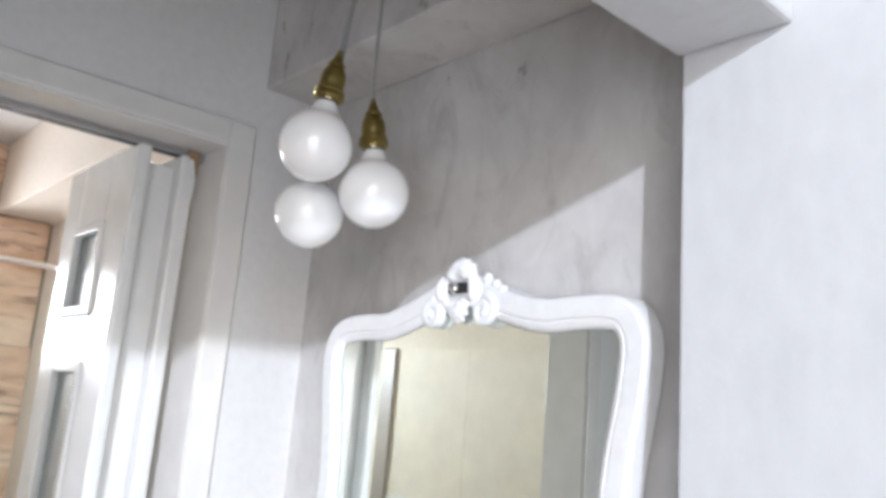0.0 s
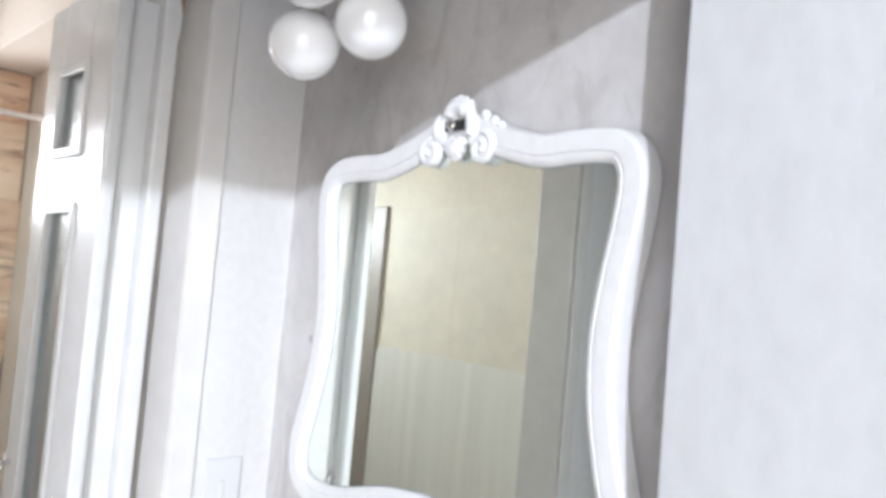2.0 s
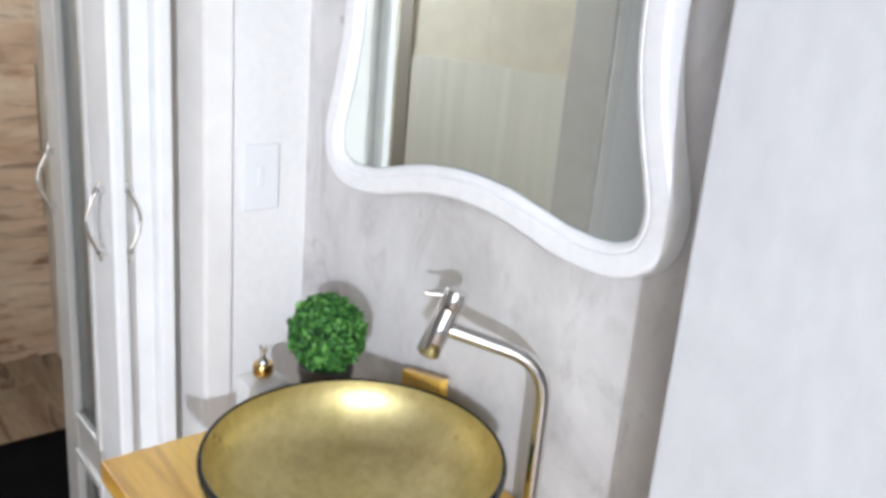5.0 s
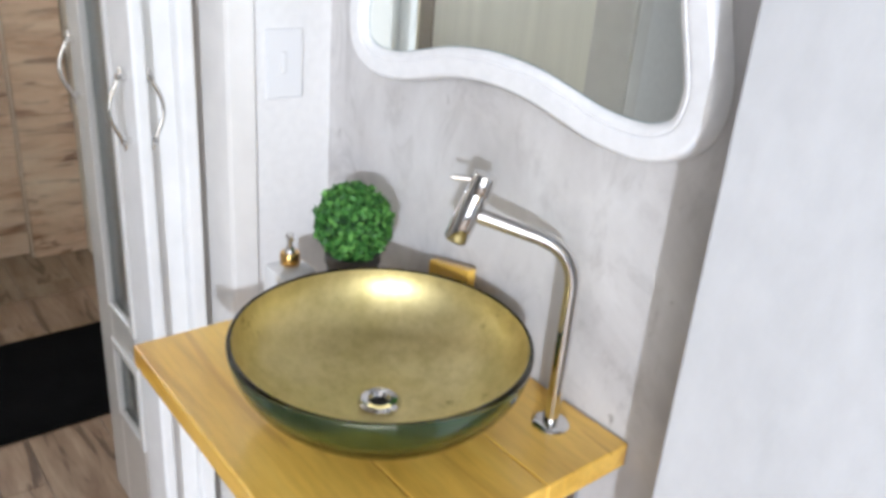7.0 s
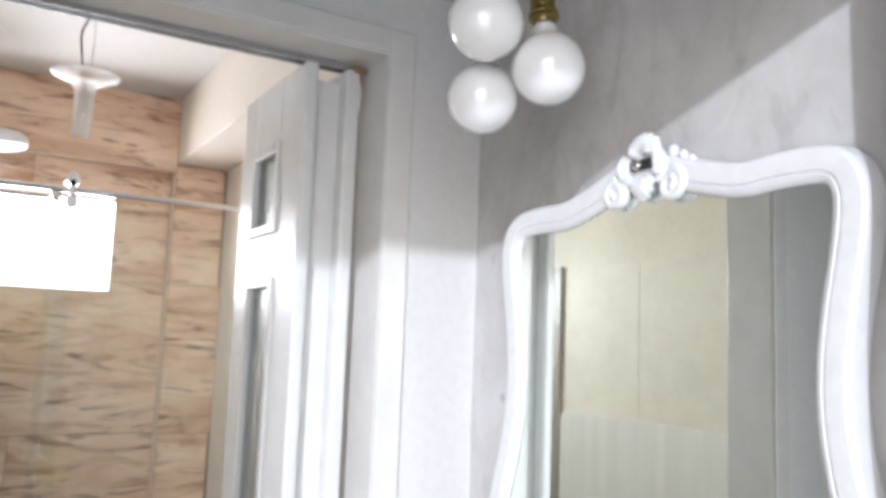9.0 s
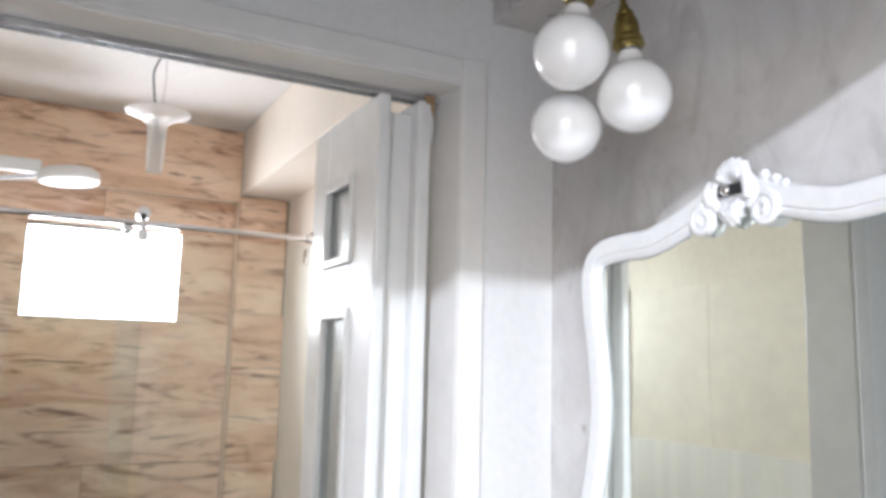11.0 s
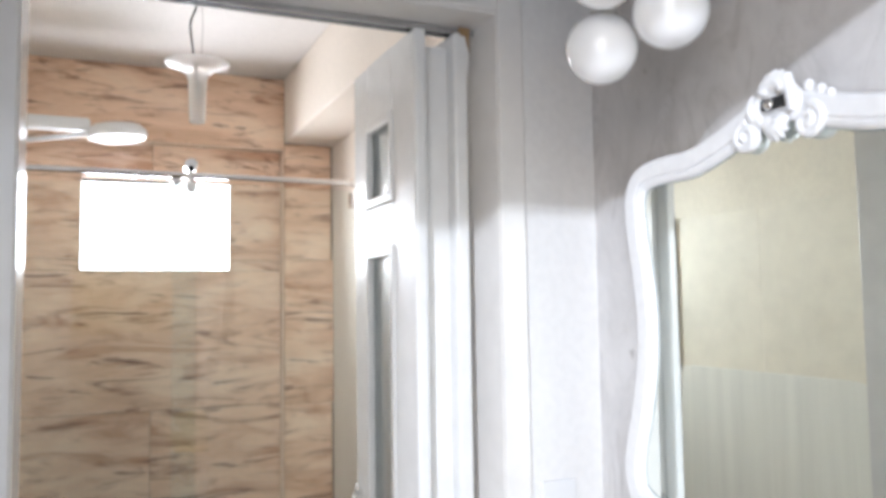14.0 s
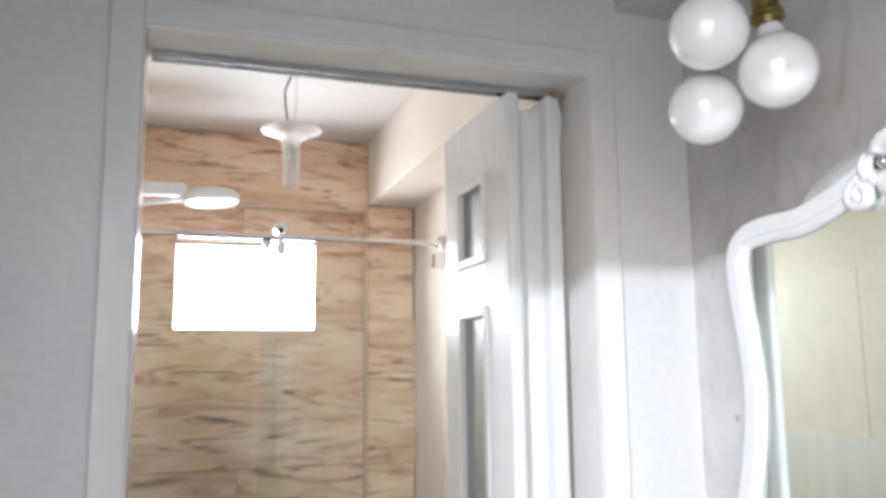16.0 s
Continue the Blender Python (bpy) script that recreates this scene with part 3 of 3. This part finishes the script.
bm = bmesh.new()
pair = [[bm.verts.new(at_frame(i, o, 0.0332)) for o in (0.0440, 0.0464)] for i in range(count)]
for i in range(count):
    a, b = pair[i], pair[(i + 1) % count]
    bm.faces.new((a[0], a[1], b[1], b[0]))
part("glass_edge", bm, TEAL_EDGE, mirror, "dark teal edge of the mirror glass")


OX, FRONT = 0.507, -0.004


def volute(bm, cx, cz, r, turn, flip):
    """A carved scroll: a spiral bead rising to its eye."""
    pts, tp = [], []
    n = 34
    for k in range(n + 1):
        u = k / n
        a = turn + flip * u * 1.5 * math.tau
        rr = r * (1 - 0.84 * u)
        pts.append((cx + rr * math.cos(a), FRONT - 0.040 - 0.006 * u, cz + rr * math.sin(a)))
        tp.append(1 - 0.40 * u)
    tube(pts, r * 0.30, 10, bm, tp)
    ball(bm, (cx, FRONT - 0.036, cz), (r * 0.98, 0.010, r * 0.98), 16)


def petal(bm, root, tip, width, bulge=0.010):
    """A carved lobe from root to tip, thick in the middle."""
    a, b = Vector(root), Vector(tip)
    pts = [a.lerp(b, k / 8) + Vector((0, -bulge * math.sin(math.pi * k / 8), 0)) for k in range(9)]
    tube(pts, width, 10, bm, [0.35 + 0.65 * math.sin(math.pi * min(1.0, 0.12 + 0.80 * k / 8)) for k in range(9)])


bm = bmesh.new()
for s in (-1, 1):
    volute(bm, OX + s * 0.055, 1.833, 0.0235, math.pi / 2, -s)
    tube([(OX + s * (0.026 + 0.012 * math.sin(math.pi * k / 10)), FRONT - 0.038, 1.842 + 0.046 * k / 10) for k in range(11)], 0.0085, 10, bm, [0.7 + 0.3 * math.sin(math.pi * k / 10) for k in range(11)])
# crown shell of ribs over the pierced hole
for k in range(7):
    a = math.pi * (0.06 + 0.88 * k / 6)
    petal(bm, (OX + 0.008 * math.cos(a), FRONT - 0.036, 1.884), (OX + 0.026 * math.cos(a), FRONT - 0.036, 1.889 + 0.027 * math.sin(a)), 0.0076)
ball(bm, (OX, FRONT - 0.034, 1.892), (0.022, 0.010, 0.016), 16)
tube([(OX + 0.031 - 0.010 * (k / 8) ** 2, FRONT - 0.042, 1.852 + 0.052 * k / 8) for k in range(9)], 0.0088, 10, bm)
# side leaves and berries
for x, z, r in ((0.052, 1.882, 0.0085), (0.071, 1.873, 0.0070), (0.086, 1.865, 0.0058), (-0.036, 1.882, 0.0080), (-0.047, 1.870, 0.0068)):
    ball(bm, (OX + x, FRONT - 0.034, z), (r, 0.008, r * 1.1), 12)
petal(bm, (OX - 0.040, FRONT - 0.036, 1.846), (OX - 0.045, FRONT - 0.036, 1.889), 0.0065)
# drooping lower shell
for k in range(5):
    a = math.pi * (1.18 + 0.64 * k / 4)
    petal(bm, (OX, FRONT - 0.038, 1.852), (OX + 0.021 * math.cos(a), FRONT - 0.038, 1.843 + 0.026 * math.sin(a)), 0.0072)
ball(bm, (OX, FRONT - 0.036, 1.846), (0.021, 0.009, 0.012), 14)
crest = part("crest", bm, FRAME_WHITE, mirror, "white carved shell and scroll crest", True)
fuse = crest.modifiers.new("fuse", "REMESH")
fuse.mode, fuse.voxel_size, fuse.use_smooth_shade = "VOXEL", 0.0013, True
# solid black block: the hole's shade is put in as colour
bm = boxes(((OX - 0.021, FRONT - 0.048, 1.8615), (OX + 0.022, FRONT - 0.041, 1.8775)), bevel=0.002)
part("crest_hole_shade", bm, DARK, mirror, "black block painting the shade of the crest's pierced hole")
m = Matrix.Translation((OX - 0.006, FRONT - 0.048, 1.869)) @ pose(0, 0, 0, 90, 0, 0)
part("screw", lathe([(0, 0.006), (0.004, 0.0055), (0.0072, 0.0035), (0.0085, 0.0), (0, 0.0)], 20, m), CHROME, mirror, "round chrome screw head", True)

# ---- pendant bulbs ----
pend = thing("pendant_light", (0.49, -0.25, 2.66), "cluster of three opal globe bulbs in brass sockets on grey cables", "pendant lamp")
for c, axis, hook, R in (((0.509, -0.326, 2.016), (0.095, 0.10, 1.0), (0.525, -0.258, 2.66), 0.0492),
                         ((0.520, -0.232, 1.971), (-0.07, -0.075, 1.0), (0.52, -0.248, 2.66), 0.0492),
                         ((0.427, -0.274, 1.945), (-0.04, 0.12, 1.0), (0.475, -0.222, 2.66), 0.0492)):
    c = Vector(c)
    d = Vector(axis).normalized()
    m = Matrix.Translation(c) @ d.to_track_quat("Z", "Y").to_matrix().to_4x4()
    prof = [(0, -R)] + [(R * math.sin(a), -R * math.cos(a)) for a in np.linspace(0.12, 2.62, 26)] + [(0.0195, 0.050), (0.0165, 0.056), (0.0145, 0.060), (0, 0.060)]
    globe = part("globe_bulb", lathe(prof, 44, m), OPAL, pend, "opal white globe bulb", True)
    part("screw_cap", lathe([(0, 0.058), (0.0140, 0.058), (0.0135, 0.063), (0.0142, 0.066), (0.0135, 0.070), (0, 0.070)], 24, m), STEEL, globe, "bare metal screw cap", smooth=True)
    prof = [(0, 0.064), (0.0165, 0.064), (0.0168, 0.0665), (0.0195, 0.067), (0.0212, 0.069), (0.0212, 0.0725), (0.0196, 0.0755), (0.0206, 0.077), (0.0200, 0.0795), (0.0172, 0.081), (0.0166, 0.083),
            (0.0172, 0.088), (0.0172, 0.095), (0.0160, 0.103), (0.0136, 0.109), (0.0100, 0.1115), (0.0092, 0.113), (0.0120, 0.1138), (0.0124, 0.1155), (0.0118, 0.117), (0.0090, 0.1185),
            (0.0072, 0.124), (0.0058, 0.129), (0.0042, 0.130), (0.0042, 0.137), (0, 0.137)]
    part("socket", lathe(prof, 40, m), BRASS, pend, "aged brass lamp socket", True)
    a = c + d * 0.132
    b = Vector(hook)
    pts = [a, a + d * 0.03] + [(a + d * 0.03).lerp(b, k / 6) for k in range(1, 7)]
    part("cable", tube(pts, 0.0024, 8), CABLE, pend, "grey fabric cable", True)
part("ceiling_rose", lathe([(0, 2.63), (0.05, 2.632), (0.055, 2.64), (0.055, 2.66), (0, 2.66)], 32, Matrix.Translation((0.51, -0.243, 0))), BRASS, pend, smooth=True)

# ---- vanity ----
TOP = 0.832
counter = thing("vanity_counter", (0.51, -0.25, TOP - 0.04), "yellow varnished solid wood counter on wall brackets", "counter")
for k in range(3):
    y0, y1 = -0.483 + 0.160 * k, -0.483 + 0.160 * (k + 1) - 0.0008
    part("board", boxes(((0.222, y0, TOP - 0.038), (0.822, min(y1, -0.003), TOP)), bevel=0.003), COUNTER_WOOD, counter)
for x in (0.28, 0.74):
    bm = boxes(((x - 0.012, -0.42, TOP - 0.05), (x + 0.012, -0.003, TOP - 0.0385)), ((x - 0.012, -0.012, TOP - 0.30), (x + 0.012, -0.003, TOP - 0.05)))
    part("bracket", bm, STEEL, counter, "steel shelf bracket")

BX, BY, RIM, BR = 0.575, -0.258, 0.962, 0.207
basin = thing("vessel_basin", (BX, BY, TOP), "round glass vessel basin with gold leaf inside", "basin")
m = Matrix.Translation((BX, BY, 0))


def bowl(r, z0, n=22, low=0.024):
    """Half profile of the bowl from the waste up to the rim."""
    return [(low + (r - low) * math.sin(a) ** 0.96, z0 + (RIM - z0) * (1 - math.cos(a))) for a in np.linspace(0.0, math.pi / 2, n)]


inner = bowl(BR - 0.007, TOP + 0.016)
outer = bowl(BR, TOP + 0.004)
part("bowl", lathe(inner, 72, m), GOLD, basin, "mottled gold leaf bowl surface", True)
part("bowl_glass", lathe([(0, TOP + 0.004)] + outer[:-1] + [(BR, RIM - 0.004), (BR - 0.002, RIM + 0.001), (BR - 0.0035, RIM + 0.002), (BR - 0.006, RIM + 0.001), (BR - 0.0065, RIM - 0.004)] + [(r + 0.0008, z - 0.0015) for r, z in inner[-2::-1]] + [(0, TOP + 0.014)], 72, m), GREEN_GLASS, basin, "thick dark green glass edge", True)
drain = part("drain", lathe([(0.013, TOP + 0.019), (0.017, TOP + 0.024), (0.026, TOP + 0.025), (0.031, TOP + 0.021), (0.031, TOP + 0.016)], 36, m), CHROME, basin, "chrome waste ring", True)
# black disc paints the shade inside the waste
part("drain_hole_shade", lathe([(0.0, TOP + 0.0185), (0.014, TOP + 0.0185), (0.014, TOP + 0.0165), (0, TOP + 0.0165)], 24, m), DARK, drain)

TX, TY = 0.729, -0.066
tap = thing("tall_tap", (TX, TY, TOP), "tall polished chrome tap with angled spout head", "tap")
part("base_flange", lathe([(0, TOP), (0.027, TOP), (0.027, TOP + 0.003), (0.024, TOP + 0.006), (0.013, TOP + 0.007), (0, TOP + 0.007)], 36, Matrix.Translation((TX, TY, 0))), CHROME, tap, smooth=True)
END = Vector((0.633, -0.166, 1.141))
knee = Vector((TX, TY, 1.105))
pts = [Vector((TX, TY, TOP + 0.004)), Vector((TX, TY, 0.95)), Vector((TX, TY, 1.042))]
way = (END - knee).normalized()
for k in range(1, 10):
    u = k / 10
    p0, p2 = Vector((TX, TY, 1.047)), knee + way * 0.055
    pts.append((1 - u) ** 2 * p0 + 2 * u * (1 - u) * knee + u * u * p2)
pts += [knee + way * 0.055, END]
part("pipe", tube(pts, 0.0105, 20), CHROME, tap, smooth=True)
axis = Vector((0.24, 0.26, 1.0)).normalized()
hm = Matrix.Translation(END + Vector((-0.005, -0.005, 0.001))) @ axis.to_track_quat("Z", "Y").to_matrix().to_4x4()
spout = part("spout_head", lathe([(0, -0.0405), (0.0125, -0.0405), (0.013, -0.042), (0.0148, -0.042), (0.0162, -0.040), (0.0162, 0.028), (0.0156, 0.029), (0.0156, 0.031), (0.0162, 0.032), (0.0162, 0.052), (0.0150, 0.055), (0, 0.055)], 36, hm), CHROME, tap, smooth=True)
la = hm @ Vector((0, 0, 0.047))
side = Vector((-0.68, -0.70, 0.02)).normalized()
part("lever", tube((la, la + side * 0.025, la + side * 0.040), 0.0036, 12), CHROME, spout, smooth=True)

soap = thing("soap_dispenser", (0.236, -0.215, TOP), "white ceramic soap dispenser with chrome and gold pump", "soap dispenser")
part("bottle", boxes(((0.201, -0.250, TOP), (0.271, -0.180, TOP + 0.080)), bevel=0.009), WHITE_PLASTIC, soap, smooth=True)
m = Matrix.Translation((0.236, -0.215, TOP))
part("collar", lathe([(0, 0.085), (0.016, 0.085), (0.017, 0.088), (0.017, 0.104), (0.015, 0.107), (0, 0.107)], 28, m), plain("polished_gold_trim", (0.75, 0.48, 0.16), 0.2, 1.0), soap, "gold pump collar", True)
bm = lathe([(0, 0.107), (0.010, 0.107), (0.008, 0.114), (0.0045, 0.117), (0.0045, 0.132), (0.007, 0.134), (0.007, 0.141), (0, 0.142)], 20, m)
pump = part("pump", bm, CHROME, soap, smooth=True)
part("nozzle", tube(((0.236, -0.215, TOP + 0.138), (0.252, -0.222, TOP + 0.141), (0.266, -0.228, TOP + 0.144)), 0.0042, 10), CHROME, pump, smooth=True)

PC = Vector((0.307, -0.135, 1.004))
PR = 0.066
plant = thing("topiary_plant", (PC.x, PC.y, TOP), "small artificial boxwood ball in a dark pot", "plant")
part("pot", lathe([(0, TOP), (0.036, TOP), (0.044, TOP + 0.10), (0.047, TOP + 0.102), (0.047, TOP + 0.118), (0.041, TOP + 0.118), (0.040, TOP + 0.105), (0, TOP + 0.105)], 32, Matrix.Translation((PC.x, PC.y, 0))), POT, plant, smooth=True)
part("stem", tube(((PC.x, PC.y, TOP + 0.1), (PC.x, PC.y, PC.z)), 0.006, 8), BARE_WOOD, plant)
bm = bmesh.new()
ball(bm, PC, (PR * 0.80,) * 3, 20)
part("core", bm, LEAF_CORE, plant)
rng = random.Random(5)
verts, faces = [], []
for k in range(1900):
    z = rng.uniform(-1, 1)
    a = rng.uniform(0, math.tau)
    q = math.sqrt(1 - z * z)
    nrm = Vector((q * math.cos(a), q * math.sin(a), z))
    spot = PC + nrm * PR * (rng.uniform(0.80, 1.0) + 0.07 * noise.noise(nrm * 3.1))
    tilt = (nrm + 0.9 * Vector((rng.uniform(-1, 1), rng.uniform(-1, 1), rng.uniform(-1, 1)))).normalized()
    u = tilt.orthogonal().normalized()
    u.rotate(Matrix.Rotation(rng.uniform(0, math.tau), 3, tilt))
    v = tilt.cross(u)
    s = rng.uniform(0.0055, 0.0088)
    i = len(verts)
    verts += [spot - u * s, spot - 0.2 * u * s + v * s * 0.62, spot + u * s + tilt * s * 0.25, spot - 0.2 * u * s - v * s * 0.62, spot + tilt * -s * 0.22]
    faces += [(i, i + 4, i + 1), (i + 1, i + 4, i + 2), (i + 2, i + 4, i + 3), (i + 3, i + 4, i)]
me = bpy.data.meshes.new("foliage")
me.from_pydata([tuple(v) for v in verts], [], faces)
me.materials.append(LEAF)
foliage = new("foliage", me)
foliage.parent = plant
foliage.matrix_parent_inverse = Matrix.Translation(plant.location).inverted()

bm = boxes(((0.388, -0.034, TOP), (0.490, -0.018, TOP + 0.114)), bevel=0.002)
for v in bm.verts:
    if v.co.z > TOP + 0.05:
        v.co.z += 0.21 * (v.co.x - 0.388)
plaque = tagged(part("wooden_plaque", bm, COUNTER_WOOD), "small plain light wood plaque leaning at the wall", "plaque")

towel = tagged(part("rolled_towel", tube(((0.385, -0.035, TOP + 0.05), (0.39, -0.09, TOP + 0.05)), 0.028, 20), WHITE_PLASTER, smooth=True), "small rolled white cloth behind the basin", "towel")

switch = thing("light_switch", (0, -0.101, 1.20), "white plastic wall switch plate beside the doorway", "switch")
plate = part("plate", boxes(((0.0, -0.139, 1.138), (0.007, -0.063, 1.267)), bevel=0.003), SWITCH_PLASTIC, switch)
part("rocker", boxes(((0.007, -0.110, 1.186), (0.011, -0.098, 1.226)), bevel=0.002), SWITCH_PLASTIC, plate)

# ---- tiles ----


def tile_mesh(name, w, h, d, material):
    bm = boxes(((0, 0, 0), (w, h, d)), bevel=0.0012)
    me = bpy.data.meshes.new(name)
    bm.to_mesh(me)
    bm.free()
    me.materials.append(material)
    return me


def tile_field(parent, m, width, height, tw, th, d, material, name, holes=(), first=0.0, shift=0.5, gap=0.002):
    """Tiles of tw x th over a field, cut at its ends and round holes; m sets local x along the row, y up, z outwards."""
    made = {}
    inv = parent.matrix_world.inverted()
    y = 0.0
    row = 0
    while y < height - 0.01:
        y1 = min(y + th, height)
        x = -tw * (first + shift * (row % 2))
        while x < width - 0.005:
            spans = [(max(x, 0), min(x + tw, width), y, y1)]
            for hx0, hx1, hy0, hy1 in holes:
                cut = []
                for a, b, c, e in spans:
                    if b <= hx0 or a >= hx1 or e <= hy0 or c >= hy1:
                        cut.append((a, b, c, e))
                        continue
                    if c < hy0:
                        cut.append((a, b, c, hy0))
                    if e > hy1:
                        cut.append((a, b, hy1, e))
                    lo, hi = max(c, hy0), min(e, hy1)
                    if a < hx0:
                        cut.append((a, hx0, lo, hi))
                    if b > hx1:
                        cut.append((hx1, b, lo, hi))
                spans = cut
            for a, b, c, e in spans:
                if b - a < 0.012 or e - c < 0.012:
                    continue
                key = (round(b - a, 4), round(e - c, 4))
                if key not in made:
                    made[key] = tile_mesh(name, b - a - gap, e - c - gap, d, material)
                ob = new(name, made[key])
                ob.parent = parent
                ob.matrix_parent_inverse = inv
                ob.matrix_basis = m @ Matrix.Translation((a + gap / 2, c + gap / 2, 0))
            x += tw
        y = y1
        row += 1


def face(origin, along, up):
    a, u = Vector(along), Vector(up)
    n = a.cross(u)
    m = Matrix((a, u, n)).transposed().to_4x4()
    m.translation = Vector(origin)
    return m


bpy.context.view_layer.update()
objs = bpy.data.objects
tile_field(objs["wall_window"], face((WX - 0.01, -1.3, 0), (0, 1, 0), (0, 0, 1)), 1.12, 2.268, 1.20, 0.60, 0.01, TILE_WOOD, "tile", ((0.340, 0.902, 1.755, 2.12),))
tile_field(objs["tiled_beam"], face((WX + 0.05, -1.3, 2.268), (0, 1, 0), (0, 0, 1)), 1.12, 0.302, 1.20, 0.30, 0.01, TILE_WOOD, "tile")
tile_field(objs["tiled_beam"], face((WX, -1.3, 2.268), (0, 1, 0), (1, 0, 0)), 1.12, 0.06, 0.60, 0.06, 0.008, TILE_EDGE, "tile")
tile_field(objs["tiled_column"], face((WX + 0.05, -0.18, 0), (0, 1, 0), (0, 0, 1)), 0.21, 2.292, 0.40, 0.60, 0.01, TILE_WOOD, "tile")
tile_field(objs["tiled_column"], face((WX, -0.18, 0), (1, 0, 0), (0, 0, 1)), 0.05, 2.26, 0.05, 0.60, 0.008, TILE_EDGE, "tile")
tile_field(objs["wall_shower_tiled"], face((-0.14, -1.303, 0), (-1, 0, 0), (0, 0, 1)), 1.92, 1.92, 0.61, 0.96, 0.003, CREAM_TILE, "tile", (), 0.0, 0.0, 0.0009)
tile_field(objs["floor"], face((WX, -1.3, -0.008), (1, 0, 0), (0, 1, 0)), 2.0, 1.33, 0.60, 0.20, 0.008, FLOOR_WOOD, "tile")
tile_field(objs["floor"], face((-0.07, -2.2, -0.008), (1, 0, 0), (0, 1, 0)), 2.57, 2.2, 0.60, 0.20, 0.008, FLOOR_WOOD, "tile")
